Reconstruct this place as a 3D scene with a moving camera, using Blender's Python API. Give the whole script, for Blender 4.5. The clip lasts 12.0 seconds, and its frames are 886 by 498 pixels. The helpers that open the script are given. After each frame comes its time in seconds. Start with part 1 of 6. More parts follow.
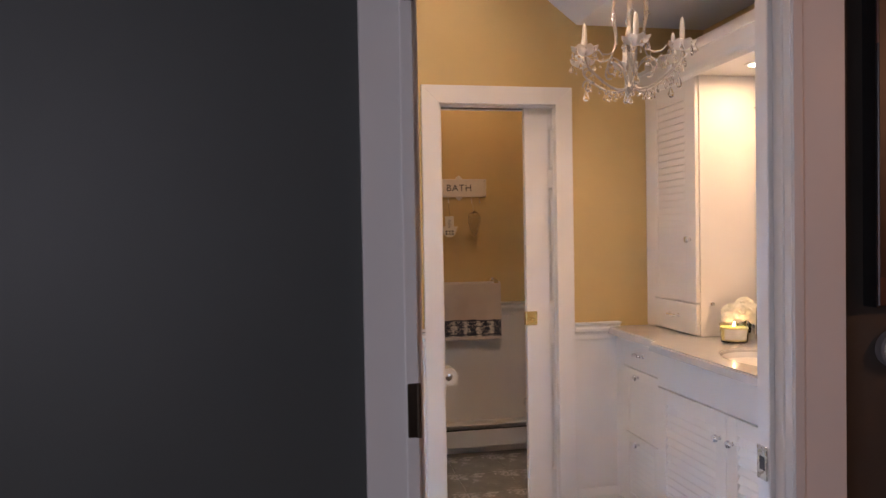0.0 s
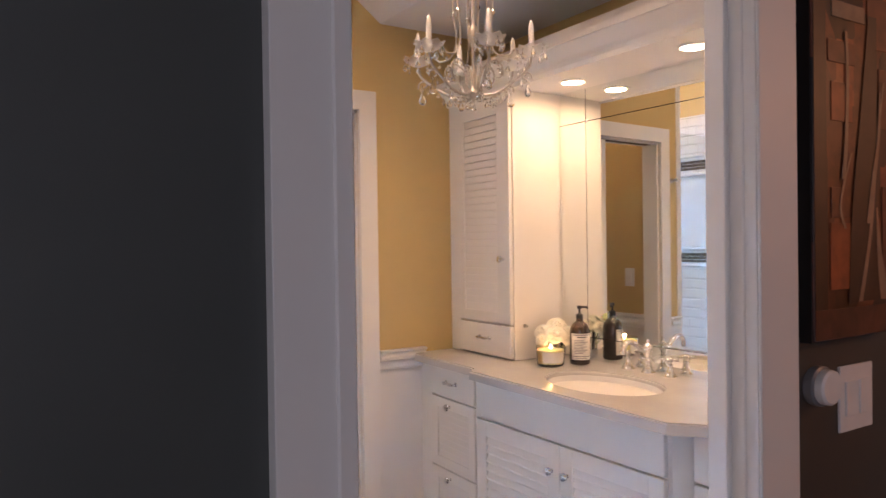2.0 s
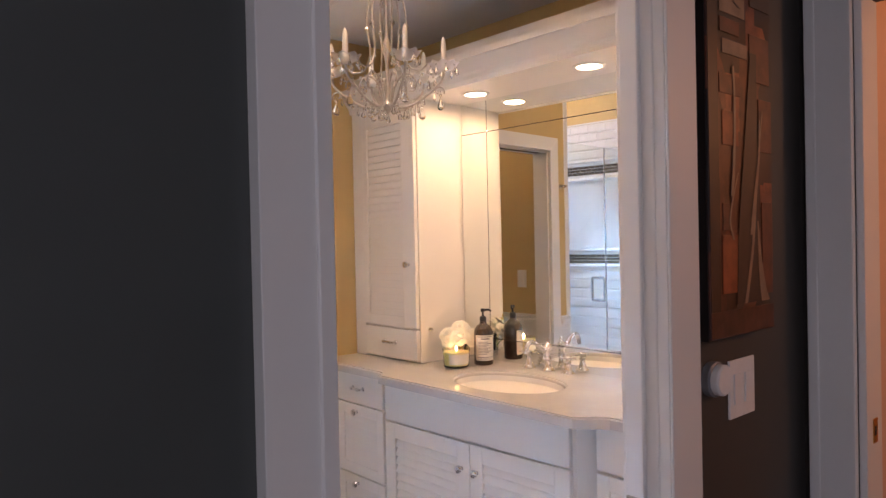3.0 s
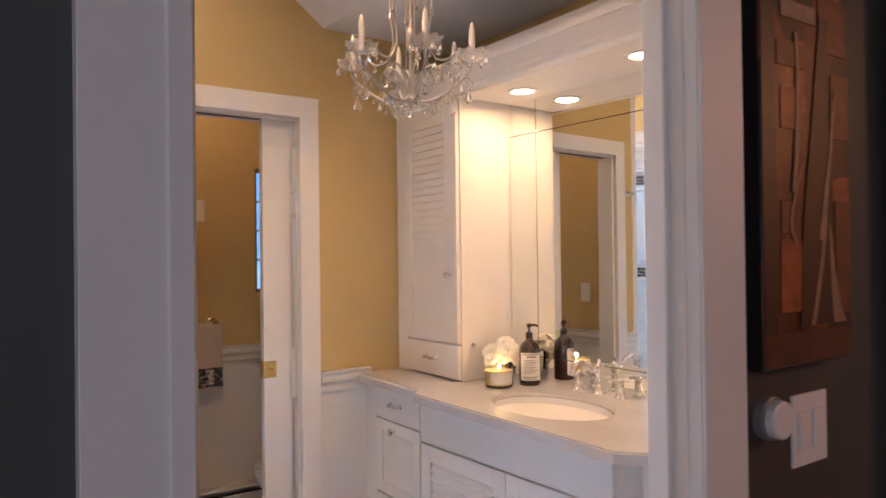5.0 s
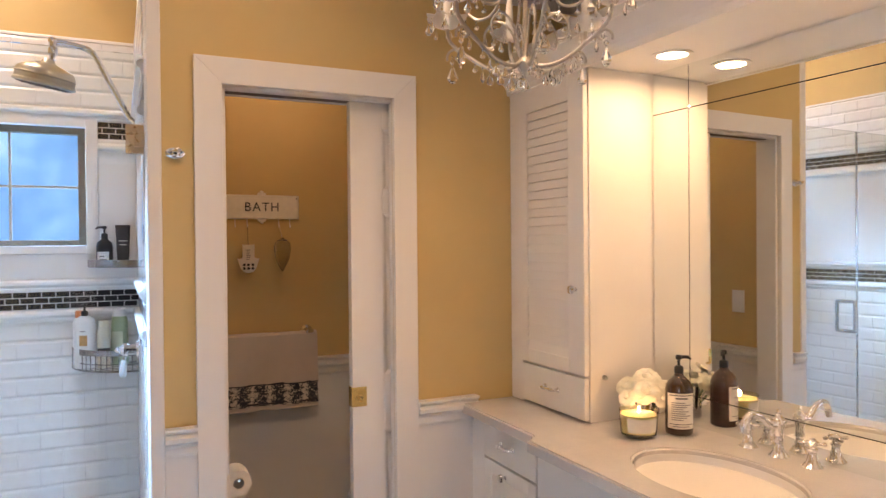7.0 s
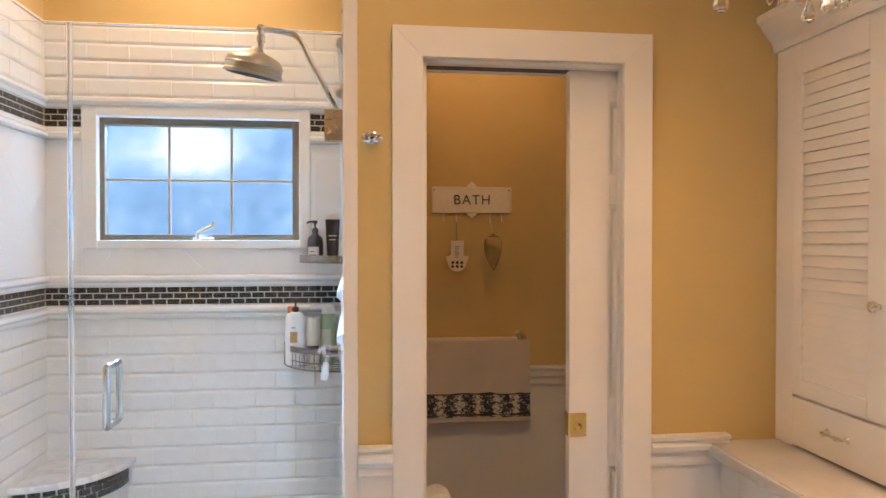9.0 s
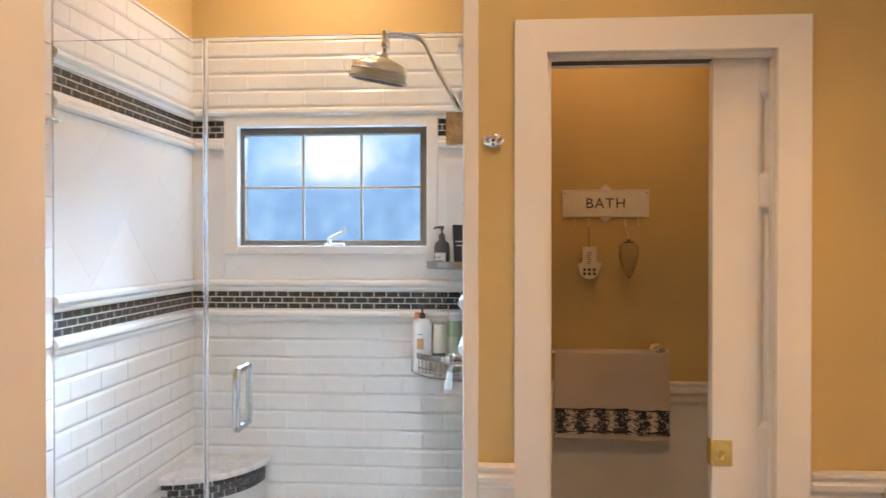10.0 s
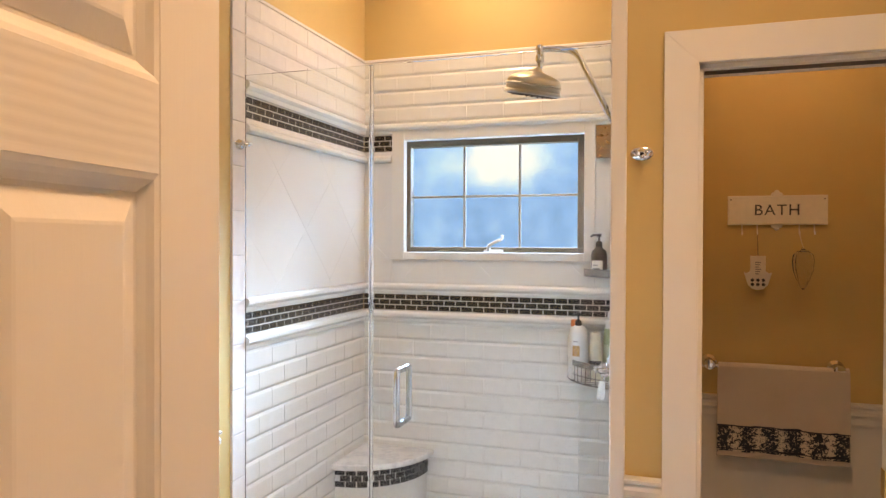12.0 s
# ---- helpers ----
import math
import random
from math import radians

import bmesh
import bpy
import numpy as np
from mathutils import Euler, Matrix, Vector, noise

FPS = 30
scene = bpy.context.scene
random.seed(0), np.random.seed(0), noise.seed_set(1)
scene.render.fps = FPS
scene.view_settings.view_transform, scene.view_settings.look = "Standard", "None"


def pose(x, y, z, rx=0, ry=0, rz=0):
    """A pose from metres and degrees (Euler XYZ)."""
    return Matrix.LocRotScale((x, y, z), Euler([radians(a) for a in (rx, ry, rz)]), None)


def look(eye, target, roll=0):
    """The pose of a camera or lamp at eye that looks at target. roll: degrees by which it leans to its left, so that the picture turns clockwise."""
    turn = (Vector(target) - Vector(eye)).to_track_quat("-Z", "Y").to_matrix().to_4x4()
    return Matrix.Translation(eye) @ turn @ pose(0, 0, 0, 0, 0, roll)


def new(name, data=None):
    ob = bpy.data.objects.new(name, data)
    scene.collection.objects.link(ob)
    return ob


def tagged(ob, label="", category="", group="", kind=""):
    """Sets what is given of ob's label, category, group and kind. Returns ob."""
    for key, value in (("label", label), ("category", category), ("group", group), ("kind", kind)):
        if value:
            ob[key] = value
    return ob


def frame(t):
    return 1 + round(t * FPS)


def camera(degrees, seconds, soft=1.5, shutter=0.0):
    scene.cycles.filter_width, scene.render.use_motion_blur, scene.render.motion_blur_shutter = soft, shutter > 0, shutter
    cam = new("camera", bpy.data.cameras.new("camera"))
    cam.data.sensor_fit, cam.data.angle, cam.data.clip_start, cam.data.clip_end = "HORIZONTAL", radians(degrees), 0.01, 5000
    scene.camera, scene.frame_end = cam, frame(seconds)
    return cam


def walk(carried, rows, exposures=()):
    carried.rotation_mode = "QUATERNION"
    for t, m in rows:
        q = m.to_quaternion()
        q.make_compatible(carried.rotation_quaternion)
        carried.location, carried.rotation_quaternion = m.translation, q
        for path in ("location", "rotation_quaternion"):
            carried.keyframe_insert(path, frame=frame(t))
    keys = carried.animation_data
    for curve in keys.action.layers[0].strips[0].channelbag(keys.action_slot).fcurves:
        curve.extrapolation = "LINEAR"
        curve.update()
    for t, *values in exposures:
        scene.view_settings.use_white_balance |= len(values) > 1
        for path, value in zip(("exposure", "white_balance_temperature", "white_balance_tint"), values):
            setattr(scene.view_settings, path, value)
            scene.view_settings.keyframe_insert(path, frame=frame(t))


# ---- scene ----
cam = camera(64.9, 12.0, 1.4, 0.3)

PATH = [
    (0, (0.104, -0.052, 1.413), (0.473, 1.913, 1.370), -1.0),
    (0.5, (0.130, 0.117, 1.409), (0.636, 2.051, 1.372), -0.8),
    (1, (0.112, 0.264, 1.429), (0.764, 2.155, 1.398), -0.7),
    (1.5, (0.054, 0.360, 1.447), (0.890, 2.176, 1.423), -0.9),
    (2, (-0.034, 0.408, 1.446), (1.027, 2.103, 1.426), -0.8),
    (2.5, (-0.104, 0.417, 1.459), (1.123, 1.996, 1.437), -1.1),
    (3, (-0.147, 0.417, 1.471), (1.181, 1.912, 1.447), -1.2),
    (3.2, (-0.146, 0.424, 1.466), (1.195, 1.907, 1.443), -1.1),
    (4.8, (0.074, 0.443, 1.453), (1.280, 2.040, 1.471), -0.8),
    (5, (0.109, 0.478, 1.453), (1.254, 2.118, 1.469), -0.7),
    (5.5, (0.176, 0.623, 1.503), (1.254, 2.308, 1.487), -0.4),
    (6, (0.238, 0.739, 1.514), (1.268, 2.453, 1.496), -0.5),
    (6.5, (0.309, 0.834, 1.524), (1.279, 2.583, 1.504), -0.6),
    (7, (0.399, 0.911, 1.526), (1.248, 2.722, 1.508), -0.5),
    (7.5, (0.428, 0.976, 1.521), (1.154, 2.840, 1.500), -0.3),
    (7.7, (0.438, 1.007, 1.516), (1.098, 2.895, 1.494), -0.2),
    (9.3, (0.527, 1.319, 1.530), (0.684, 3.313, 1.506), 0.0),
    (9.5, (0.535, 1.336, 1.530), (0.619, 3.334, 1.508), 0.0),
    (10, (0.560, 1.373, 1.540), (0.422, 3.369, 1.523), 0.0),
    (10.5, (0.585, 1.366, 1.559), (0.231, 3.334, 1.544), 0.1),
    (11, (0.593, 1.322, 1.572), (0.111, 3.263, 1.561), 0.2),
    (11.5, (0.610, 1.299, 1.576), (0.057, 3.221, 1.562), 0.1),
    (12, (0.635, 1.310, 1.578), (0.017, 3.212, 1.556), 0.2),
]
EXPOSURES = [(0, 0.15, 6500, 26), (5, 0.15, 6500, 26), (6.5, 0.15, 6400, 23), (7.5, 0.19, 7700, 24), (9.5, 0.16, 8100, 23), (12, 0.10, 9200, 25)]
walk(cam, [(t, look(eye, target, roll)) for t, eye, target, roll in PATH], EXPOSURES)

# ---- world and lights ----
world = bpy.data.worlds.new("sky")
scene.world = world
world.use_nodes = True
wn = world.node_tree.nodes
sky = wn.new("ShaderNodeTexSky")
sky.sky_type, sky.sun_disc, sky.sun_elevation, sky.sun_rotation = "NISHITA", False, radians(35), radians(200)
world.node_tree.links.new(sky.outputs[0], wn["Background"].inputs[0])
wn["Background"].inputs[1].default_value = 0.1
sun = new("sun", bpy.data.lights.new("sun", "SUN"))
sun.data.energy, sun.data.angle, sun.data.color = 0.6, radians(15), (1, 0.95, 0.88)
sun.matrix_basis = look((3, -6, 8), (0, 0, 0))


def lamp(name, kind, m, watts, colour, size=0.1, size_y=None, spread=None, cone=None, blend=0.6):
    ob = new(name, bpy.data.lights.new(name, kind))
    ob.data.energy, ob.data.color, ob.matrix_basis = watts, colour, m
    if kind == "AREA":
        ob.data.size = size
        if size_y:
            ob.data.shape, ob.data.size_y = "RECTANGLE", size_y
        if spread:
            ob.data.spread = radians(spread)
    elif kind == "SPOT":
        ob.data.shadow_soft_size, ob.data.spot_size, ob.data.spot_blend = size, radians(cone), blend
    else:
        ob.data.shadow_soft_size = size
    return ob


WARM = (1.0, 0.66, 0.34)
DAY = (0.295, 0.59, 1.0)
for y in (2.512, 1.930):
    disc = lamp("downlight_beam", "AREA", pose(1.914, y, 2.0795), 2.7, WARM, 0.085, spread=170)
    disc.data.shape = "DISK"
# sky light standing outside the windows, above the line of sight
lamp("sky_glow", "AREA", look((-0.45, 6.6, 3.10), (-0.1, 4.4, 1.75)), 2000, DAY, 1.9, 1.1)
# added daylight lamp before an assumed, unseen hall window
lamp("hall_daylight_fill", "AREA", look((-1.26, -0.9, 1.55), (1, 0.3, 1.2)), 13.5, (0.84, 0.88, 1.0), 1.0, 1.1)
lamp("side_room_lamp", "POINT", pose(2.5, -0.2, 2.0), 20, (1.0, 0.50, 0.24), 0.12)
# unseen fill spots added in the sloping and high parts of the ceiling
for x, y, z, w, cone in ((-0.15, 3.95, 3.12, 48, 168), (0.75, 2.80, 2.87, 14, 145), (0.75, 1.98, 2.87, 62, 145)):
    lamp("ceiling_fill_spot", "SPOT", pose(x, y, z), w, (1.0, 0.80, 0.60) if y > 3 else (1.0, 0.73, 0.48), 0.12, cone=cone, blend=0.9)
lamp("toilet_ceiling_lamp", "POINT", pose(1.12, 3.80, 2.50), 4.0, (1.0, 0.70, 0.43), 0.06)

# ---- materials ----


def nodes_of(name):
    m = bpy.data.materials.new(name)
    m.use_nodes = True
    nt = m.node_tree
    return m, nt, nt.nodes["Principled BSDF"]


def noise_node(nt, scale, detail=3.0, rough=0.55, coord="Object", stretch=None):
    tc = nt.nodes.new("ShaderNodeTexCoord")
    n = nt.nodes.new("ShaderNodeTexNoise")
    n.inputs["Scale"].default_value, n.inputs["Detail"].default_value, n.inputs["Roughness"].default_value = scale, detail, rough
    src = tc.outputs[coord]
    if stretch:
        mp = nt.nodes.new("ShaderNodeMapping")
        mp.inputs["Scale"].default_value = stretch
        nt.links.new(src, mp.inputs[0])
        src = mp.outputs[0]
    nt.links.new(src, n.inputs["Vector"])
    return n


def ramp(nt, src, stops):
    r = nt.nodes.new("ShaderNodeValToRGB")
    while len(r.color_ramp.elements) < len(stops):
        r.color_ramp.elements.new(0.5)
    for e, (p, c) in zip(r.color_ramp.elements, stops):
        e.position, e.color = p, (*c, 1) if len(c) == 3 else c
    nt.links.new(src, r.inputs[0])
    return r


def mixed(nt, a, b, fac, mode="MIX"):
    m = nt.nodes.new("ShaderNodeMix")
    m.data_type, m.blend_type = "RGBA", mode
    for slot, v in ((0, fac), (6, a), (7, b)):
        if hasattr(v, "links"):
            nt.links.new(v, m.inputs[slot])
        else:
            m.inputs[slot].default_value = v if slot == 0 else (*v, 1)
    return m.outputs[2]


def bump(nt, bsdf, src, strength, distance=0.002):
    b = nt.nodes.new("ShaderNodeBump")
    b.inputs["Strength"].default_value, b.inputs["Distance"].default_value = strength, distance
    nt.links.new(src, b.inputs["Height"])
    nt.links.new(b.outputs[0], bsdf.inputs["Normal"])


def paint(name, colour, rough=0.45, vary=0.06, grain=220.0, relief=0.12, brush=None):
    """Rolled or brushed paint: faint clouding, fine relief, uneven sheen."""
    m, nt, p = nodes_of(name)
    big = noise_node(nt, 2.3, 4)
    fine = noise_node(nt, grain, 2, stretch=brush)
    lo, hi = [c * (1 - vary) for c in colour], [min(1, c * (1 + vary)) for c in colour]
    col = ramp(nt, big.outputs[0], [(0.3, lo), (0.7, hi)])
    nt.links.new(col.outputs[0], p.inputs["Base Color"])
    rr = ramp(nt, big.outputs[0], [(0.3, [rough - 0.03] * 3), (0.7, [rough + 0.03] * 3)])
    nt.links.new(rr.outputs[0], p.inputs["Roughness"])
    if relief:
        bump(nt, p, fine.outputs[0], relief, 0.001)
    return m


def metal(name, colour, rough=0.12, wear=0.1):
    m, nt, p = nodes_of(name)
    n = noise_node(nt, 60, 3)
    r = ramp(nt, n.outputs[0], [(0.35, [max(0.02, rough - wear * 0.4)] * 3), (0.7, [rough + wear] * 3)])
    nt.links.new(r.outputs[0], p.inputs["Roughness"])
    p.inputs["Base Color"].default_value, p.inputs["Metallic"].default_value = (*colour, 1), 1
    return m


def plain(name, colour, rough=0.5, vary=0.08, scale=40, metallic=0.0, coat=0.0, random_tone=0.0, relief=0.0):
    """A simple surface with small mottling; random_tone varies it from object to object."""
    m, nt, p = nodes_of(name)
    n = noise_node(nt, scale, 4)
    lo, hi = [c * (1 - vary) for c in colour], [min(1, c * (1 + vary)) for c in colour]
    col = ramp(nt, n.outputs[0], [(0.3, lo), (0.7, hi)]).outputs[0]
    if random_tone:
        info = nt.nodes.new("ShaderNodeObjectInfo")
        dark = ramp(nt, info.outputs["Random"], [(0, [1 - random_tone] * 3), (1, [1] * 3)]).outputs[0]
        col = mixed(nt, col, dark, 1.0, "MULTIPLY")
    nt.links.new(col, p.inputs["Base Color"])
    p.inputs["Roughness"].default_value, p.inputs["Metallic"].default_value = rough, metallic
    p.inputs["Coat Weight"].default_value = coat
    if relief:
        bump(nt, p, n.outputs[0], relief, 0.002)
    return m


def glass(name, colour=(1, 1, 1), rough=0.0, ior=1.45):
    m, nt, p = nodes_of(name)
    p.inputs["Base Color"].default_value = (*colour, 1)
    p.inputs["Transmission Weight"].default_value, p.inputs["Roughness"].default_value, p.inputs["IOR"].default_value = 1, rough, ior
    return m


def glow(name, colour, strength):
    m, nt, p = nodes_of(name)
    p.inputs["Base Color"].default_value = (0.8, 0.8, 0.8, 1)
    p.inputs["Emission Color"].default_value, p.inputs["Emission Strength"].default_value = (*colour, 1), strength
    return m


YELLOW = paint("ochre_wall_paint", (0.60, 0.435, 0.19), 0.55, 0.05, 260, 0.05)
WHITE = paint("white_trim_paint", (0.80, 0.775, 0.735), 0.46, 0.03, 120, 0.025, (1, 1, 0.15))
CABINET = paint("white_cabinet_paint", (0.80, 0.765, 0.715), 0.46, 0.02, 150, 0.0)
CEILING = paint("ceiling_paint", (0.78, 0.76, 0.73), 0.8, 0.03, 300, 0.04)
CHARCOAL = paint("charcoal_wall_paint", (0.068, 0.074, 0.070), 0.55, 0.08, 240, 0.1)
TAUPE = paint("taupe_wall_paint", (0.056, 0.049, 0.042), 0.55, 0.06, 240, 0.3)
PEACH = paint("side_room_paint", (0.72, 0.47, 0.32), 0.6, 0.05, 240, 0.2)
SLOTSHADE = plain("slot_shade", (0.05, 0.03, 0.02), 0.5, 0.3, 30)
CHROME = metal("polished_chrome", (0.82, 0.82, 0.84), 0.06, 0.08)
NICKEL = metal("brushed_nickel", (0.52, 0.48, 0.42), 0.26, 0.12)
BRASS = metal("polished_brass", (0.86, 0.56, 0.18), 0.16, 0.14)
BRONZE = metal("aged_bronze", (0.10, 0.075, 0.055), 0.45, 0.15)
GLASS = glass("clear_glass", (0.95, 0.99, 0.97))
MIRROR = metal("mirror_silver", (0.88, 0.90, 0.88), 0.0, 0.0)
TILE = plain("white_glazed_tile", (0.80, 0.79, 0.77), 0.15, 0.03, 25, random_tone=0.05, relief=0.05)
BLACKTILE = plain("black_glazed_tile", (0.022, 0.019, 0.018), 0.28, 0.3, 60, random_tone=0.35)
BLACKTILE.node_tree.nodes["Principled BSDF"].inputs["Specular IOR Level"].default_value = 0.3
GLAZE = plain("glossy_wall_tile", (0.80, 0.79, 0.77), 0.07, 0.02, 6, relief=0.02)
BLACK = plain("black_plastic", (0.012, 0.012, 0.013), 0.28, 0.2, 30)
WIRE = metal("dark_chrome_wire", (0.36, 0.36, 0.37), 0.18, 0.1)
SATIN = metal("satin_chrome", (0.58, 0.57, 0.56), 0.14, 0.08)
GROUT = plain("pale_grout", (0.74, 0.725, 0.70), 0.85, 0.08, 120, relief=0.2)
PORCELAIN = plain("white_porcelain", (0.82, 0.81, 0.79), 0.24, 0.01, 10)

# ---- mesh helpers ----
BASE = {}


def part(name, bm, material, parent=None, label="", smooth=False):
    """Links a bmesh, given in world metres, as one mesh object under its thing or part."""
    base = BASE.get(parent, Vector()) if parent else Vector()
    if base.length:
        bmesh.ops.translate(bm, verts=bm.verts, vec=-base)
    me = bpy.data.meshes.new(name)
    bm.to_mesh(me)
    bm.free()
    me.materials.append(material)
    if smooth:
        me.polygons.foreach_set("use_smooth", [True] * len(me.polygons))
        me.set_sharp_from_angle(angle=radians(38))
    ob = new(name, me)
    if parent:
        ob.parent = parent
        BASE[ob] = base
    if label:
        tagged(ob, label)
    return ob


def thing(name, at, label, category, group=""):
    ob = new(name)
    ob.empty_display_size = 0.05
    ob.location = at
    BASE[ob] = Vector(at)
    return tagged(ob, label, category, group)


def setting(name, bm, material, label="", category=""):
    return tagged(part(name, bm, material), label, category or name.split("_")[0], "", "structure")


def box(x0, y0, z0, x1, y1, z1, bevel=0.0, into=None, seg=1):
    bm = bmesh.new()
    bmesh.ops.create_cube(bm, size=1)
    bmesh.ops.scale(bm, verts=bm.verts, vec=(abs(x1 - x0), abs(y1 - y0), abs(z1 - z0)))
    bmesh.ops.translate(bm, verts=bm.verts, vec=((x0 + x1) / 2, (y0 + y1) / 2, (z0 + z1) / 2))
    if bevel:
        bmesh.ops.bevel(bm, geom=list(bm.edges), offset=bevel, segments=seg, affect="EDGES", profile=0.5)
    return poured(bm, into)


def poured(bm, into):
    if into is None:
        return bm
    me = bpy.data.meshes.new("scratch")
    bm.to_mesh(me)
    bm.free()
    into.from_mesh(me)
    bpy.data.meshes.remove(me)
    return into


def lathe(profile, at=(0, 0, 0), seg=24, turn=None, into=None):
    """Turns (radius, height) pairs round z, then tilts by turn and moves to at."""
    bm = bmesh.new()
    rings = []
    for r, z in profile:
        if r < 1e-5:
            rings.append([bm.verts.new((0, 0, z))])
        else:
            rings.append([bm.verts.new((r * math.cos(2 * math.pi * i / seg), r * math.sin(2 * math.pi * i / seg), z)) for i in range(seg)])
    for a, b in zip(rings, rings[1:]):
        for i in range(seg):
            k = (i + 1) % seg
            f = [a[i], a[k], b[k], b[i]] if len(a) > 1 and len(b) > 1 else ([a[0], b[k], b[i]] if len(a) == 1 else [a[i], a[k], b[0]])
            if len(a) > 1 or len(b) > 1:
                bm.faces.new(f)
    loop = (Vector(profile[0]) - Vector(profile[-1])).length < 1e-6
    for ring, flip in ((rings[0], True), (rings[-1], False)):
        if len(ring) > 1 and not loop:
            bm.faces.new(ring[::-1] if flip else ring)
    if loop:
        bmesh.ops.remove_doubles(bm, verts=bm.verts, dist=1e-6)
    bmesh.ops.transform(bm, matrix=Matrix.Translation(at) @ (turn.to_4x4() if turn else Matrix()), verts=bm.verts)
    bmesh.ops.recalc_face_normals(bm, faces=bm.faces)
    return poured(bm, into)


def toward(direction):
    return Vector(direction).to_track_quat("Z", "Y").to_matrix()


def tube(points, radius, seg=10, closed=False, into=None):
    """A round rod along points; radius is one number or one for each point."""
    pts = [Vector(p) for p in points]
    n = len(pts)
    rad = radius if isinstance(radius, (list, tuple)) else [radius] * n
    bm = bmesh.new()
    rings, ref = [], None
    for i, p in enumerate(pts):
        a = pts[(i - 1) % n] if closed or i else p
        b = pts[(i + 1) % n] if closed or i < n - 1 else p
        d = (b - a).normalized()
        if ref is None:
            ref = d.orthogonal().normalized()
        ref = (ref - d * ref.dot(d)).normalized()
        side = d.cross(ref)
        rings.append([bm.verts.new(p + (ref * math.cos(2 * math.pi * k / seg) + side * math.sin(2 * math.pi * k / seg)) * rad[i]) for k in range(seg)])
    for i in range(n if closed else n - 1):
        a, b = rings[i], rings[(i + 1) % n]
        for k in range(seg):
            bm.faces.new([a[k], a[(k + 1) % seg], b[(k + 1) % seg], b[k]])
    if not closed:
        bm.faces.new(rings[0][::-1])
        bm.faces.new(rings[-1])
    bmesh.ops.recalc_face_normals(bm, faces=bm.faces)
    return poured(bm, into)


def smooth_line(points, steps=6):
    """Catmull-Rom through the points."""
    p = [Vector(q) for q in points]
    p = [p[0] * 2 - p[1]] + p + [p[-1] * 2 - p[-2]]
    out = []
    for i in range(1, len(p) - 2):
        for s in range(steps):
            t = s / steps
            out.append(0.5 * (2 * p[i] + (p[i + 1] - p[i - 1]) * t + (2 * p[i - 1] - 5 * p[i] + 4 * p[i + 1] - p[i + 2]) * t * t + (3 * p[i] - p[i - 1] - 3 * p[i + 1] + p[i + 2]) * t ** 3))
    return out + [p[-2]]


def extrude(outline, z0, z1, bevel=0.0, into=None, seg=2):
    """A flat outline of (x, y), counter-clockwise, raised from z0 to z1."""
    bm = bmesh.new()
    f = bm.faces.new([bm.verts.new((x, y, z0)) for x, y in outline])
    top = bmesh.ops.extrude_face_region(bm, geom=[f])["geom"]
    bmesh.ops.translate(bm, verts=[v for v in top if isinstance(v, bmesh.types.BMVert)], vec=(0, 0, z1 - z0))
    bmesh.ops.recalc_face_normals(bm, faces=bm.faces)
    if bevel:
        edges = [e for e in bm.edges if abs(e.verts[0].co.z - e.verts[1].co.z) < 1e-6]
        bmesh.ops.bevel(bm, geom=edges, offset=bevel, segments=seg, affect="EDGES", profile=0.5)
    return poured(bm, into)


def profile_run(profile, start, end, out, into=None, mitre=(0, 0)):
    """A moulding: profile of (out, up) swept from start to end; out is the direction that it stands proud. mitre: 1 lengthens the end with the depth, -1 shortens it."""
    s, e, o = Vector(start), Vector(end), Vector(out).normalized()
    d = (e - s).normalized()
    up = Vector((0, 0, 1)) if abs(d.z) < 0.5 else o.cross(d).normalized()
    bm = bmesh.new()
    ra = [bm.verts.new(s + o * a + up * b - d * a * mitre[0]) for a, b in profile]
    rb = [bm.verts.new(e + o * a + up * b + d * a * mitre[1]) for a, b in profile]
    n = len(profile)
    for i in range(n):
        bm.faces.new([ra[i], ra[(i + 1) % n], rb[(i + 1) % n], rb[i]])
    bm.faces.new(ra[::-1])
    bm.faces.new(rb)
    bmesh.ops.recalc_face_normals(bm, faces=bm.faces)
    return poured(bm, into)


# ---- the rooms ----
XL, XR, YF, YB, YW, YT = -0.77, 2.08, 1.20, 3.20, 4.40, 4.33
XS = 0.49          # shower side of the wall between shower and toilet
DL, DR, DH = 0.273, 0.952, 2.04   # entry opening
DRB = 1.035        # the opening is wider behind the door stop
PL, PR, PH = 0.704, 1.278, 2.03   # pocket door opening
WX0, WX1, WZ0, WZ1 = -0.60, 0.30, 1.512, 2.075   # shower window
TX0, TX1, TZ0, TZ1 = 1.50, 1.92, 1.25, 1.96      # toilet window

# hall side of the entry wall, then its bathroom side
w = box(-1.3, 1.09, 0, DL - 0.02, 1.143, 2.6)
box(DL - 0.02, 1.09, DH + 0.02, DR + 0.02, 1.143, 2.6, into=w)
setting("wall_hall", w, CHARCOAL, "matte charcoal painted hall wall beside the bathroom door")
setting("wall_hall_picture", box(DR + 0.06, 1.135, 0, 2.19, 1.1455, 2.6), TAUPE, "dark taupe painted hall wall behind the picture")
w = box(-0.77, 1.147, 0, DL - 0.02, YF, 3.2)
box(DRB + 0.02, 1.147, 0, XR, YF, 3.2, into=w)
box(DL - 0.02, 1.147, DH + 0.02, DRB + 0.02, YF, 3.2, into=w)
setting("wall_front", w, YELLOW, "ochre painted bathroom wall round the entry door")
setting("wall_left", box(-0.88, 1.147, 0, XL, YW + 0.15, 3.2), YELLOW, "ochre painted bathroom wall above white tile")
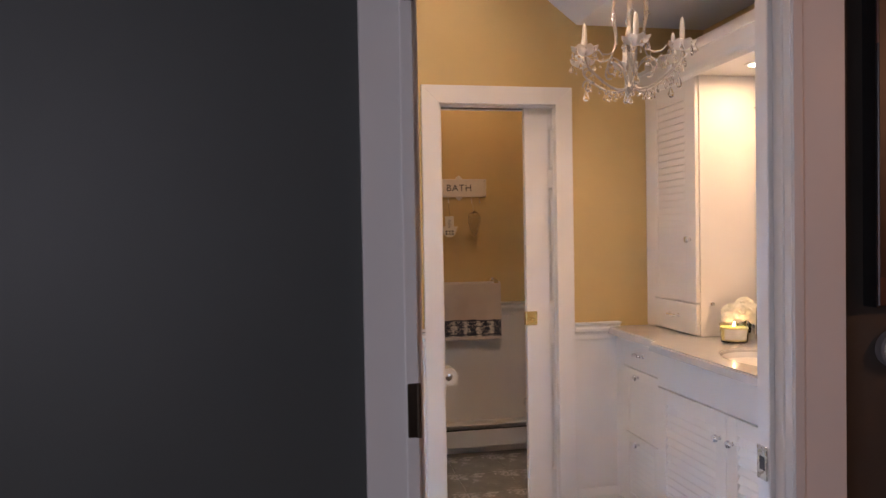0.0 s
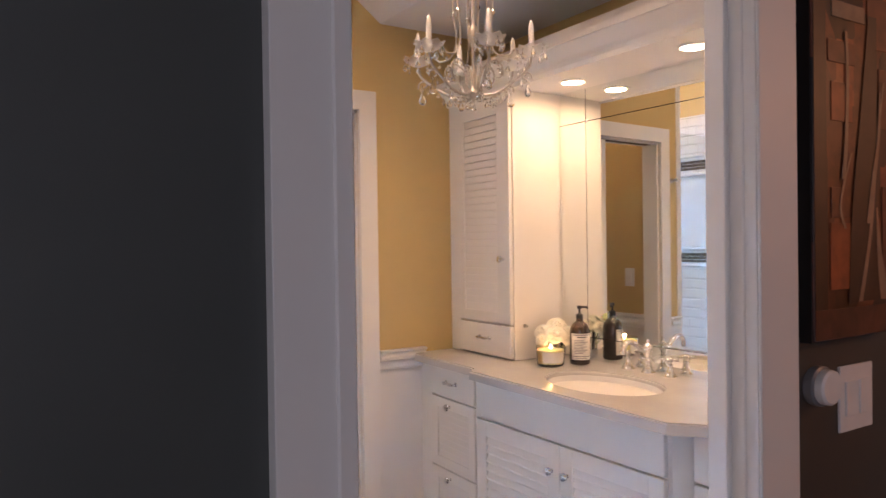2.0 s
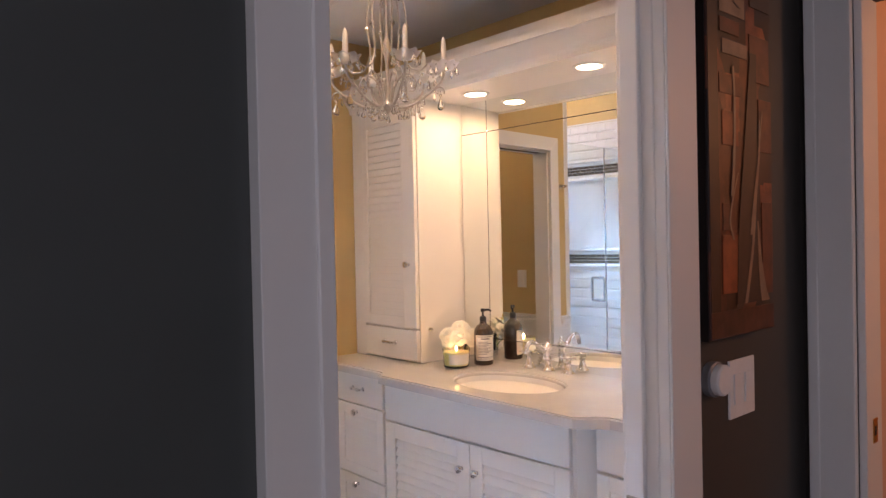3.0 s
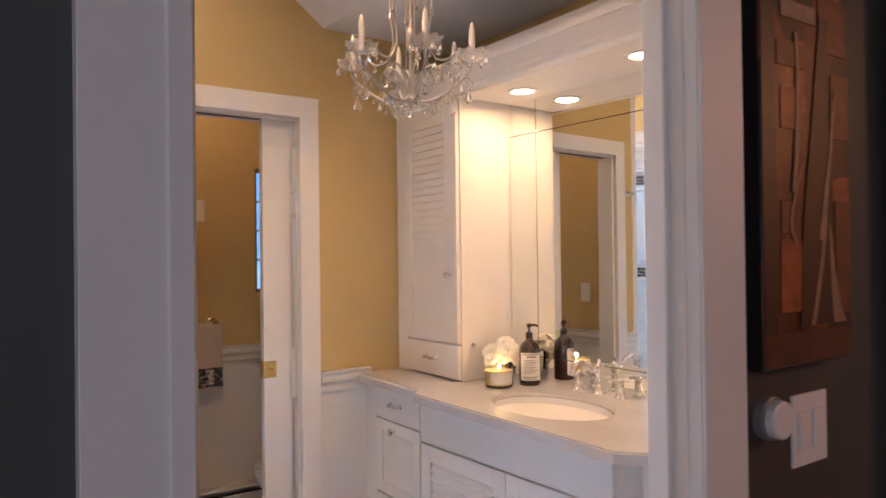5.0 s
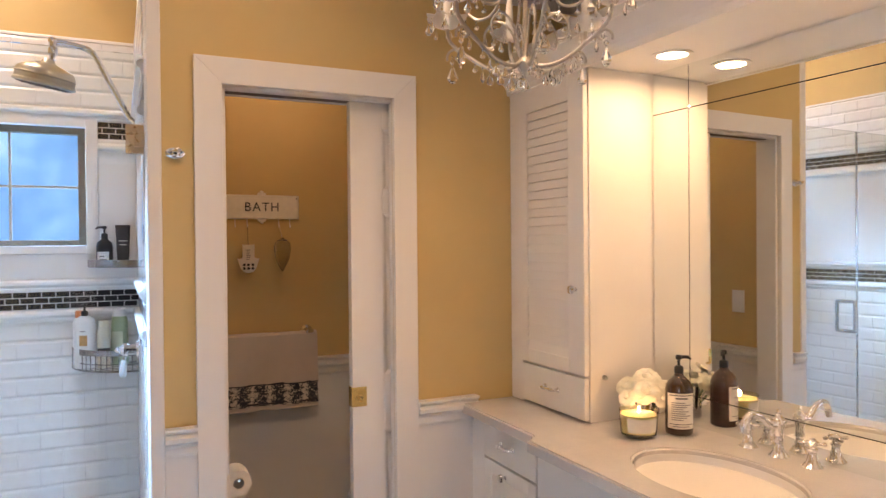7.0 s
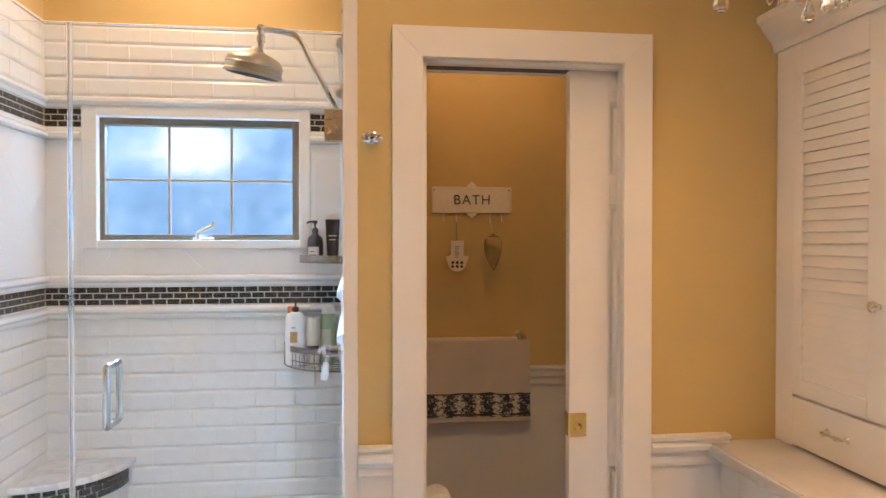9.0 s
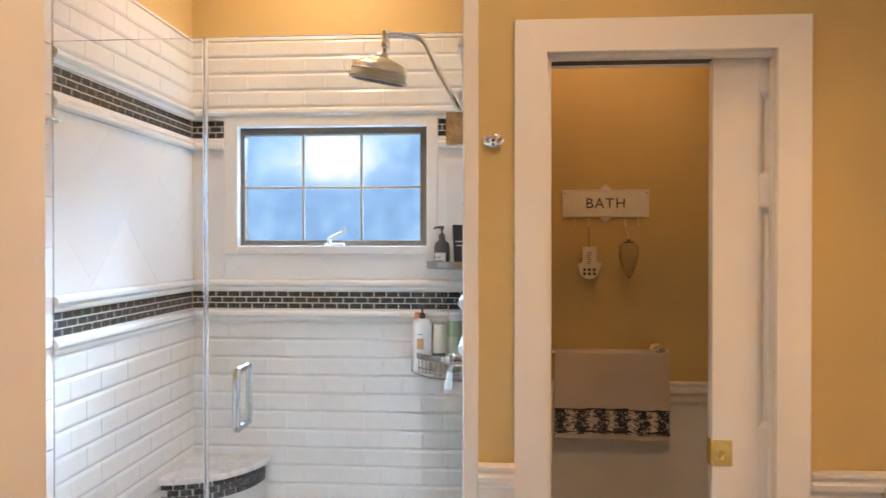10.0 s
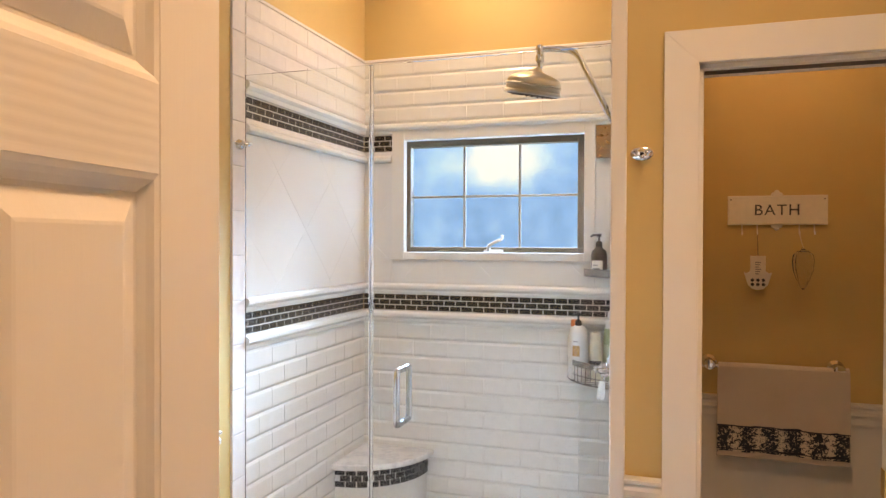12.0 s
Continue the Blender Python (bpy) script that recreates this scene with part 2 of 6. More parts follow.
setting("wall_right", box(XR, 1.147, 0, 2.19, YW + 0.15, 3.2), YELLOW, "ochre painted wall behind the vanity and mirror")
# wall with the pocket door: two skins with a slot between them
w = bmesh.new()
for y0, y1 in ((YB, YB + 0.028), (YB + 0.082, YB + 0.11)):
    box(XS + 0.004, y0, 0, PL, y1, 3.2, into=w)
    box(PR, y0, 0, XR, y1, 3.2, into=w)
    box(PL, y0, PH, PR, y1, 3.2, into=w)
box(XS + 0.004, YB + 0.028, 0, PL, YB + 0.082, 3.2, into=w)
box(PL, YB + 0.028, PH + 0.05, PR, YB + 0.082, 3.2, into=w)
setting("wall_pocket", w, YELLOW, "ochre painted wall with a sliding pocket door")
setting("wall_toilet", box(XS + 0.004, YB + 0.11, 0, XS + 0.11, YT, 3.2), YELLOW, "ochre painted wall between shower and toilet")
w = bmesh.new()
for x0, x1, y0, (hx0, hx1, hz0, hz1) in ((XL, XS + 0.05, YW, (WX0, WX1, WZ0, WZ1)), (XS + 0.05, XR, YT, (TX0, TX1, TZ0, TZ1))):
    box(x0, y0, 0, hx0, YW + 0.15, 3.2, into=w)
    box(hx1, y0, 0, x1, YW + 0.15, 3.2, into=w)
    box(hx0, y0, 0, hx1, YW + 0.15, hz0, into=w)
    box(hx0, y0, hz1, hx1, YW + 0.15, 3.2, into=w)
setting("wall_exterior", w, YELLOW, "ochre painted outer wall with two windows")
# ceiling: flat over the vanity, sloping up over the room
c = bmesh.new()
prof = [(XR, 2.425), (1.40, 2.425), (0.45, 3.16), (-0.77, 3.16), (-0.77, 3.26), (0.42, 3.26), (1.36, 2.525), (XR, 2.525)]
a = [c.verts.new((x, YF, z)) for x, z in prof]
b = [c.verts.new((x, YW, z)) for x, z in prof]
for i in range(len(prof)):
    c.faces.new([a[i], a[(i + 1) % 8], b[(i + 1) % 8], b[i]])
c.faces.new(a)
c.faces.new(b[::-1])
bmesh.ops.recalc_face_normals(c, faces=c.faces)
setting("ceiling", c, CEILING, "white painted vaulted ceiling")
setting("ceiling_hall", box(-1.3, -2.3, 2.6, 3.6, 1.2, 2.7), CEILING, "white painted hall ceiling", "ceiling")
# hall and the lit room beside it
setting("wall_hall_back", box(-1.4, -2.3, 0, 3.6, -2.2, 2.6), TAUPE, "dark taupe painted hall wall")
w = box(-1.4, -2.2, 0, -1.3, -1.4, 2.6)
box(-1.4, -0.4, 0, -1.3, 1.143, 2.6, into=w)
box(-1.4, -1.4, 0, -1.3, -0.4, 1.0, into=w)
box(-1.4, -1.4, 2.1, -1.3, -0.4, 2.6, into=w)
setting("wall_hall_left", w, CHARCOAL, "charcoal painted hall side wall with an added, unseen window opening")
w = box(1.71, -2.2, 0, 1.82, 0.225, 2.6)
box(1.71, 0.225, 2.04, 1.82, 1.010, 2.6, into=w)
box(1.71, 1.010, 0, 1.82, 1.1345, 2.6, into=w)
setting("wall_hall_right", w, TAUPE, "taupe painted hall wall with a cased doorway")
w = box(3.5, -2.2, 0, 3.6, 1.2, 2.6)
box(1.82, 1.06, 0, 3.5, 1.086, 2.6, into=w)
setting("wall_side_room", w, PEACH, "warmly lit peach painted walls of the next room")


def marble():
    m, nt, p = nodes_of("grey_marble_tile")
    big, vein = noise_node(nt, 3.0, 6, 0.65), noise_node(nt, 1.6, 8, 0.7)
    col = ramp(nt, big.outputs[0], [(0.3, (0.20, 0.195, 0.18)), (0.7, (0.36, 0.35, 0.33))]).outputs[0]
    v = ramp(nt, vein.outputs[0], [(0.47, (0, 0, 0)), (0.5, (1, 1, 1)), (0.53, (0, 0, 0))]).outputs[0]
    nt.links.new(mixed(nt, col, (0.55, 0.54, 0.52), v), p.inputs["Base Color"])
    p.inputs["Roughness"].default_value = 0.25
    return m


FLOORTILE = marble()
WOODFLOOR = plain("dark_wood_floor", (0.12, 0.065, 0.035), 0.4, 0.35, 9)
setting("floor_hall", box(-1.4, -2.3, -0.1, 3.6, 1.145, 0), WOODFLOOR, "dark wooden hall floor", "floor")
setting("floor_bathroom", box(-0.88, 1.145, -0.1, 2.12, 4.55, -0.004), GROUT, "grey marble tiled bathroom floor", "floor")

# casings, jambs and rails
CASE_W, CASE_T = 0.084, 0.022


def cased(name, x0, x1, z1, face, out, width, thick, label, widths=None):
    """Flat mitred casing round an opening in a wall that faces -y or +y."""
    bm = bmesh.new()
    y0, y1 = sorted((face, face + out * thick))
    for inner, mirror in ((x0, -1), (x1, 1)):
        side = widths[0 if mirror < 0 else 1] if widths else width
        outer = inner + mirror * side
        lo, hi = sorted((inner, outer))
        piece = extrude([(lo, 0), (hi, 0), (hi, z1 + width if mirror > 0 else z1), (lo, z1 if mirror > 0 else z1 + width)], y0, y1)
        bmesh.ops.transform(piece, matrix=Matrix(((1, 0, 0, 0), (0, 0, 1, 0), (0, 1, 0, 0), (0, 0, 0, 1))), verts=piece.verts)
        bmesh.ops.recalc_face_normals(piece, faces=piece.faces)
        bmesh.ops.bevel(piece, geom=list(piece.edges), offset=0.0010, segments=1, affect="EDGES")
        poured(piece, bm)
    piece = extrude([(x0, z1), (x1, z1), (x1 + (widths[1] if widths else width), z1 + width), (x0 - (widths[0] if widths else width), z1 + width)], y0, y1)
    bmesh.ops.transform(piece, matrix=Matrix(((1, 0, 0, 0), (0, 0, 1, 0), (0, 1, 0, 0), (0, 0, 0, 1))), verts=piece.verts)
    bmesh.ops.recalc_face_normals(piece, faces=piece.faces)
    bmesh.ops.bevel(piece, geom=list(piece.edges), offset=0.0010, segments=1, affect="EDGES")
    poured(piece, bm)
    return setting(name, bm, WHITE, label, "trim")


cased("trim_pocket_door", PL, PR, PH, YB, -1, 0.084, 0.022, "white painted casing round the pocket door")
cased("trim_entry_bathroom", DL, DRB, DH, YF, 1, 0.084, 0.020, "white painted casing inside the entry door")
cased("trim_entry_hall", DL - 0.003, DR + 0.003, DH, 1.09, -1, 0.085, 0.022, "white painted casing round the bathroom entry", (0.086, 0.112))
setting("trim_entry_return", box(DR + 0.022, 1.0915, 0, DR + 0.1135, 1.1345, 2.05), WHITE, "white painted return of the entry casing", "trim")
# inner back band of the hall casing
bm = bmesh.new()
for x, s in ((DL - 0.003, -1), (DR + 0.003, 1)):
    box(min(x, x + s * 0.022), 1.062, 0, max(x, x + s * 0.022), 1.0678, DH, 0.002, into=bm)
setting("trim_entry_bead", bm, WHITE, "narrow white bead on the entry casing", "trim")
# entry jambs with stops
bm = bmesh.new()
box(DL - 0.0195, 1.0885, 0, DL, YF + 0.001, DH, 0.002, into=bm)
box(DR, 1.0885, 0, DR + 0.0195, 1.152, DH, 0.002, into=bm)
box(DR + 0.020, 1.1350, 0, DRB, 1.1525, DH, 0.001, into=bm)
box(DRB, 1.1350, 0, DRB + 0.0195, YF + 0.001, DH, 0.002, into=bm)
box(DL - 0.0195, 1.0885, DH, DRB + 0.0195, YF + 0.001, DH + 0.019, 0.002, into=bm)
box(DL, 1.112, 0, DL + 0.012, 1.150, DH - 0.012, 0.002, into=bm)
box(DR - 0.012, 1.112, 0, DR, 1.150, DH - 0.012, 0.002, into=bm)
box(DL, 1.112, DH - 0.012, DR, 1.150, DH, 0.002, into=bm)
setting("trim_entry_jamb", bm, WHITE, "white painted entry door jamb with stops", "trim")
# pocket door jambs: split strips on the slot side
bm = bmesh.new()
box(PL - 0.001, YB + 0.001, 0, PL + 0.012, YB + 0.109, PH, 0.0015, into=bm)
for y0, y1 in ((YB + 0.001, YB + 0.030), (YB + 0.080, YB + 0.109)):
    box(PR - 0.0015, y0, 0, PR + 0.008, y1, PH, 0.0005, into=bm)
    box(PL, y0, PH - 0.012, PR, y1, PH + 0.001, 0.0015, into=bm)
# dark box put into the track slot in place of its shade
setting("trim_pocket_track", box(PL + 0.013, YB + 0.0305, PH - 0.0105, PR, YB + 0.0795, PH + 0.045), SLOTSHADE, "dark filler for the shade in the track slot over the pocket door", "trim")
setting("trim_pocket_jamb", bm, WHITE, "white painted split jamb of the pocket door", "trim")
RAIL = [(0, 0), (0.010, 0), (0.013, 0.010), (0.012, 0.028), (0.016, 0.038), (0.028, 0.046), (0.030, 0.060), (0.022, 0.068), (0.020, 0.074), (0.033, 0.080), (0.034, 0.088), (0.0, 0.090)]
BASEB = [(0, 0), (0.016, 0), (0.016, 0.105), (0.011, 0.125), (0.006, 0.14), (0, 0.14)]
RZ = 0.876
for name, s, e, o in (("a", (0.527, YB, 0), (PL - 0.084, YB, 0), (0, -1, 0)), ("b", (PR + 0.084, YB, 0), (1.598, YB, 0), (0, -1, 0)), ("c", (XL, YF + 0.0, 0), (XL, 3.22, 0), (1, 0, 0)),
                      ("d", (XL, YF, 0), (DL - 0.084, YF, 0), (0, 1, 0)), ("e", (DRB + 0.084, YF, 0), (1.598, YF, 0), (0, 1, 0)), ("f", (XS + 0.11, YT, 0), (XR, YT, 0), (0, -1, 0)),
                      ("g", (PR, YB + 0.11, 0), (XR, YB + 0.11, 0), (0, 1, 0)), ("h", (XS + 0.11, YB + 0.11, 0), (XS + 0.11, YT, 0), (1, 0, 0))):
    v = Vector((0, 0, RZ))
    s, e, o = Vector(s), Vector(e), Vector(o)
    pan = bmesh.new()
    lo, hi = [min(a, b) for a, b in zip(s, e)], [max(a, b) for a, b in zip(s, e)]
    n = o * 0.006
    reach = 0.012 if name in "be" else 0
    box(min(lo[0], lo[0] + n.x), min(lo[1], lo[1] + n.y), 0, max(hi[0], hi[0] + n.x) + reach, max(hi[1], hi[1] + n.y), RZ + 0.004, into=pan)
    setting("trim_wainscot", pan, WHITE, "white painted wainscot below the chair rail", "wainscot")
    setting("trim_chair_rail", profile_run(RAIL, s + v + n * 0.9, e + v + n * 0.9, o), WHITE, "white moulded chair rail", "chair rail")
    setting("baseboard", profile_run(BASEB, s + n * 0.9, e + n * 0.9, o), WHITE, "white painted baseboard", "baseboard")
# corner bead where the wall meets the shower
setting("trim_shower_corner", box(0.486, YB - 0.006, 0, 0.527, YB + 0.19, 3.1, 0.004, seg=2), WHITE, "white corner trim at the shower opening", "trim")

# ---- vanity ----
CT = 0.941


def counter_outline():
    return [(XR - 0.004, 3.196), (1.533, 3.196), (1.536, 2.716), (1.527, 2.690), (1.488, 2.662), (1.490, 1.702), (1.562, 1.622), (1.562, 1.206), (XR - 0.004, 1.206)]


def quartz():
    m, nt, p = nodes_of("grey_quartz")
    big, fine = noise_node(nt, 6, 5), noise_node(nt, 220, 2)
    col = ramp(nt, fine.outputs[0], [(0.35, (0.60, 0.58, 0.56)), (0.65, (0.625, 0.605, 0.58))]).outputs[0]
    tint = ramp(nt, big.outputs[0], [(0.35, (0.90, 0.90, 0.91)), (0.65, (1, 1, 1))]).outputs[0]
    nt.links.new(mixed(nt, col, tint, 1.0, "MULTIPLY"), p.inputs["Base Color"])
    p.inputs["Roughness"].default_value = 0.11
    p.inputs["IOR"].default_value = 1.6
    return m


QUARTZ = quartz()
SINK = (1.748, 2.200, 0.165, 0.235)   # centre and half axes of the basin


def oval(cx, cy, a, b, n=48):
    return [(cx + a * math.cos(2 * math.pi * k / n), cy + b * math.sin(2 * math.pi * k / n)) for k in range(n)]


def slab_with_hole(outer, hole, z0, z1):
    bm = bmesh.new()
    rings = []
    for pts in (outer, hole):
        vs = [bm.verts.new((x, y, z1)) for x, y in pts]
        rings.append([bm.edges.new((vs[i], vs[(i + 1) % len(vs)])) for i in range(len(vs))])
    bmesh.ops.triangle_fill(bm, edges=rings[0] + rings[1], use_beauty=True)
    top = bmesh.ops.extrude_face_region(bm, geom=list(bm.faces))["geom"]
    bmesh.ops.translate(bm, verts=[v for v in top if isinstance(v, bmesh.types.BMVert)], vec=(0, 0, z0 - z1))
    bmesh.ops.recalc_face_normals(bm, faces=bm.faces)
    rim = [e for e in bm.edges if len(e.link_faces) == 2 and abs(e.verts[0].co.z - z1) < 1e-6 and abs(e.verts[1].co.z - z1) < 1e-6 and e.calc_face_angle() > 1]
    bmesh.ops.bevel(bm, geom=rim, offset=0.006, segments=3, affect="EDGES")
    return bm


top = thing("vanity_worktop", (1.75, 2.2, CT - 0.035), "polished grey quartz vanity worktop with a notched front edge", "worktop")
part("slab", slab_with_hole(counter_outline(), oval(*SINK), CT - 0.034, CT), QUARTZ, top)
basin = thing("sink_basin", (SINK[0], SINK[1], CT - 0.2), "oval white porcelain undermount sink basin", "sink")
prof = [(0.973, -0.036), (0.973, -0.016), (0.962, -0.0145), (0.956, -0.040), (0.940, -0.06), (0.87, -0.10), (0.68, -0.135), (0.35, -0.15), (0.07, -0.153)]
prof += [(0.07, -0.163), (0.40, -0.160), (0.72, -0.145), (0.93, -0.108), (1.03, -0.062), (1.06, -0.036)]
bm = bmesh.new()
rings = [[bm.verts.new((SINK[0] + (SINK[2] + 0.004) * r * math.cos(2 * math.pi * k / 48), SINK[1] + (SINK[3] + 0.004) * r * math.sin(2 * math.pi * k / 48), CT + z)) for k in range(48)] for r, z in prof]
for i in range(len(rings)):
    a, b = rings[i], rings[(i + 1) % len(rings)]
    for k in range(48):
        bm.faces.new([a[k], a[(k + 1) % 48], b[(k + 1) % 48], b[k]])
bmesh.ops.recalc_face_normals(bm, faces=bm.faces)
part("bowl", bm, PORCELAIN, basin, smooth=True)
part("drain", lathe([(0, -0.152), (0.022, -0.152), (0.024, -0.149), (0.018, -0.147), (0, -0.149)], (SINK[0], SINK[1], CT), 24), CHROME, basin, "chrome drain ring", True)
# solid dark disc in place of the shade inside the overflow
part("overflow", lathe([(0.004, 0), (0.010, 0), (0.011, 0.003), (0.009, 0.004), (0.004, 0.002)], (SINK[0] - 0.140, SINK[1], CT - 0.072), 16, toward((1, 0, 0.3))), BRONZE, basin, "small dark disc for the shaded overflow hole", True)


def louvres(bm, x, y0, y1, z0, z1, count, depth=0.006, gap=0.0012):
    """Slanted slats in a frame that faces -x."""
    step = (z1 - z0) / count
    for i in range(count):
        a, b = z0 + i * step, z0 + (i + 1) * step - gap
        nose = 0.006 if depth > 0.01 else 0.0025
        vs = [bm.verts.new(q) for q in ((x + 0.001, y0, a), (x + 0.001, y1, a), (x + depth, y1, b), (x + depth, y0, b), (x + 0.014, y0, a), (x + 0.014, y1, a), (x + 0.014, y1, b), (x + 0.014, y0, b), (x + 0.001, y0, a + nose), (x + 0.001, y1, a + nose))]
        for f in ((0, 1, 9, 8), (8, 9, 2, 3), (7, 6, 5, 4), (0, 4, 5, 1), (3, 2, 6, 7), (0, 8, 3, 7, 4), (1, 5, 6, 2, 9)):
            bm.faces.new([vs[k] for k in f])
    return bm


def knob(parent, x, y, z):
    prof = [(0.0075, 0), (0.0075, 0.003), (0.005, 0.005), (0.0045, 0.010), (0.008, 0.013), (0.0145, 0.017), (0.0155, 0.021), (0.013, 0.026), (0.006, 0.029), (0, 0.0295)]
    return part("knob", lathe(prof, (x, y, z), 20, toward((-1, 0, 0))), CHROME, parent, "polished chrome knob", True)


def pull(parent, x, y, z, half=0.038):
    bm = tube(smooth_line([(x, y - half, z), (x - 0.016, y - half, z), (x - 0.020, y - half * 0.8, z), (x - 0.021, y, z), (x - 0.020, y + half * 0.8, z), (x - 0.016, y + half, z), (x, y + half, z)], 4), 0.0048, 10)
    for s in (-1, 1):
        lathe([(0.010, 0), (0.010, 0.002), (0.007, 0.005), (0.0055, 0.010)], (x, y + s * half, z), 14, toward((-1, 0, 0)), bm)
        lathe([(0.004, -0.006), (0.008, -0.004), (0.008, 0.004), (0.004, 0.006)], (x - 0.021, y + s * half * 0.55, z), 12, toward((0, 1, 0)), bm)
    return part("handle", bm, CHROME, parent, "chrome bar pull", True)


def louvred_door(parent, x, y0, y1, z0, z1, stile, count, top_rail=None, label="", sides=None):
    """A framed louvre door whose face stands at x, facing -x."""
    top_rail = top_rail or stile
    bm = bmesh.new()
    sa, sb = sides or (stile, stile)
    box(x, y0, z0, x + 0.018, y0 + sa, z1, 0.0015, into=bm)
    box(x, y1 - sb, z0, x + 0.018, y1, z1, 0.0015, into=bm)
    box(x, y0 + sa, z0, x + 0.018, y1 - sb, z0 + stile, 0.0012, into=bm)
    box(x, y0 + sa, z1 - top_rail, x + 0.018, y1 - sb, z1, 0.0012, into=bm)
    door = part("door", bm, CABINET, parent, label)
    h = (z1 - top_rail - z0 - stile) / count
    slats = louvres(bmesh.new(), x + 0.002, y0 + sa, y1 - sb, z0 + stile, z0 + stile + h, 1, 0.0065 if h < 0.0325 else 0.0125, 0.0012 if h < 0.0325 else 0.0028)
    first = part("slat", slats, CABINET, door)
    for i in range(1, count):
        s = first.copy()
        scene.collection.objects.link(s)
        s.location.z = i * h
    return door


# tower cabinets at both ends
TOWX = 1.752


def tower(y0, y1, knob_y, wall_side):
    t = thing("tower_cabinet", (1.87, (y0 + y1) / 2, CT), "tall white cabinet with louvred door and drawer on the worktop", "cabinet", "tower cabinets beside the mirror")
    lo, hi = min(y0, y1), max(y0, y1)
    part("body", box(TOWX + 0.020, lo, CT + 0.001, XR - 0.003, hi, 2.084, 0.001), CABINET, t)
    d0, d1 = (lo + 0.004, hi - 0.084) if wall_side > 0 else (lo + 0.084, hi - 0.004)
    s0, s1 = (hi - 0.082, hi - 0.002) if wall_side > 0 else (lo + 0.002, lo + 0.082)
    part("filler_strip", box(TOWX + 0.002, s0, CT + 0.001, TOWX + 0.019, s1, 2.084, 0.001), CABINET, t)
    door = louvred_door(t, TOWX, d0, d1, 1.092, 2.078, 0.048, 27, 0.086, sides=(0.085, 0.035) if wall_side > 0 else (0.035, 0.085))
    knob(door, TOWX, knob_y, 1.37)
    dr = part("drawer", box(TOWX, d0, CT + 0.008, TOWX + 0.018, d1, 1.084, 0.002), CABINET, t)
    pull(dr, TOWX, (d0 + d1) / 2, 1.022)
    return t


tower(2.733, 3.196, 2.780, 1)
tower(1.204, 1.672, 1.642, -1)

# base cabinets
for y0, y1, name in ((2.76, 3.196, "a"), (1.204, 1.69, "b")):
    t = thing("drawer_cabinet", (1.8, (y0 + y1) / 2, 0), "white painted vanity drawer cabinet under the worktop", "cabinet", "vanity base cabinets")
    part("body", box(1.602, y0, 0.10, 2.005, y1, CT - 0.036, 0.001), CABINET, t)
    part("plinth", box(1.67, y0 + 0.002, 0.001, 2.0, y1 - 0.002, 0.0995), CABINET, t)
    f0, f1 = (y0 + 0.004, y1 - 0.095) if name == "a" else (y0 + 0.095, y1 - 0.004)
    g0, g1 = (y1 - 0.092, y1 - 0.001) if name == "a" else (y0 + 0.001, y0 + 0.092)
    part("filler_strip", box(1.584, g0, 0.10, 1.611, g1, CT - 0.037, 0.001), CABINET, t)
    d = part("drawer", box(1.582, f0, 0.767, 1.610, f1, CT - 0.040, 0.002), CABINET, t)
    pull(d, 1.582, (f0 + f1) / 2 + 0.008, 0.834)
    for za, zb, n in ((0.453, 0.759, 8), (0.115, 0.445, 8)):
        d = louvred_door(t, 1.582, f0, f1, za, zb, 0.045, n)
        knob(d, 1.582, (f0 + f1) / 2 + 0.02, zb - 0.030)
t = thing("sink_cabinet", (1.8, 2.225, 0), "white painted vanity sink cabinet with two louvred doors", "cabinet", "vanity base cabinets")
part("body", extrude([(1.594, 2.70), (1.594, 1.762), (1.655, 1.70), (2.004, 1.70), (2.004, 2.75), (1.655, 2.75)][::-1], 0.10, CT - 0.036), CABINET, t)
part("plinth", box(1.66, 1.73, 0.001, 2.0, 2.73, 0.0995), CABINET, t)
part("false_front", box(1.574, 1.776, 0.750, 1.593, 2.690, CT - 0.040, 0.002), CABINET, t)
for y0, y1, ky in ((1.776, 2.213, 2.176), (2.217, 2.690, 2.252)):
    d = louvred_door(t, 1.574, y0, y1, 0.115, 0.742, 0.060, 15)
    knob(d, 1.574, ky, 0.647)
t.matrix_basis = pose(1.786, 2.240, 0, 0, 0, 2.0)
# soffit with downlights and crown
s = thing("vanity_soffit", (1.87, 2.2, 2.096), "white painted soffit with crown moulding over the vanity", "soffit")
part("box", box(TOWX + 0.004, 1.202, 2.0855, XR - 0.002, 3.198, 2.24), CABINET, s)
CROWN = [(0, 0), (0.012, 0), (0.014, 0.018), (0.020, 0.030), (0.030, 0.040), (0.046, 0.062), (0.060, 0.082), (0.066, 0.084), (0.066, 0.104), (0, 0.104)]
part("crown_moulding", profile_run(CROWN, (TOWX + 0.004, 3.198, 2.078), (TOWX + 0.004, 1.202, 2.078), (-1, 0, 0)), CABINET, s)
LAMPGLOW = glow("lamp_glow", (1.0, 0.80, 0.52), 14)
for y in (2.512, 1.930):
    d = thing("downlight", (1.914, y, 2.084), "round recessed downlight glowing warm white in the soffit", "ceiling light", "downlights over the vanity")
    part("trim_ring", lathe([(0.046, 0), (0.060, 0), (0.061, -0.003), (0.050, -0.006), (0.045, -0.004), (0.046, 0)], (1.914, y, 2.0845), 32), WHITE, d, smooth=True)
    part("bulb", lathe([(0, 0), (0.045, 0), (0.045, -0.002), (0.0, -0.003)], (1.914, y, 2.0845), 32), LAMPGLOW, d, "glowing bulb face")


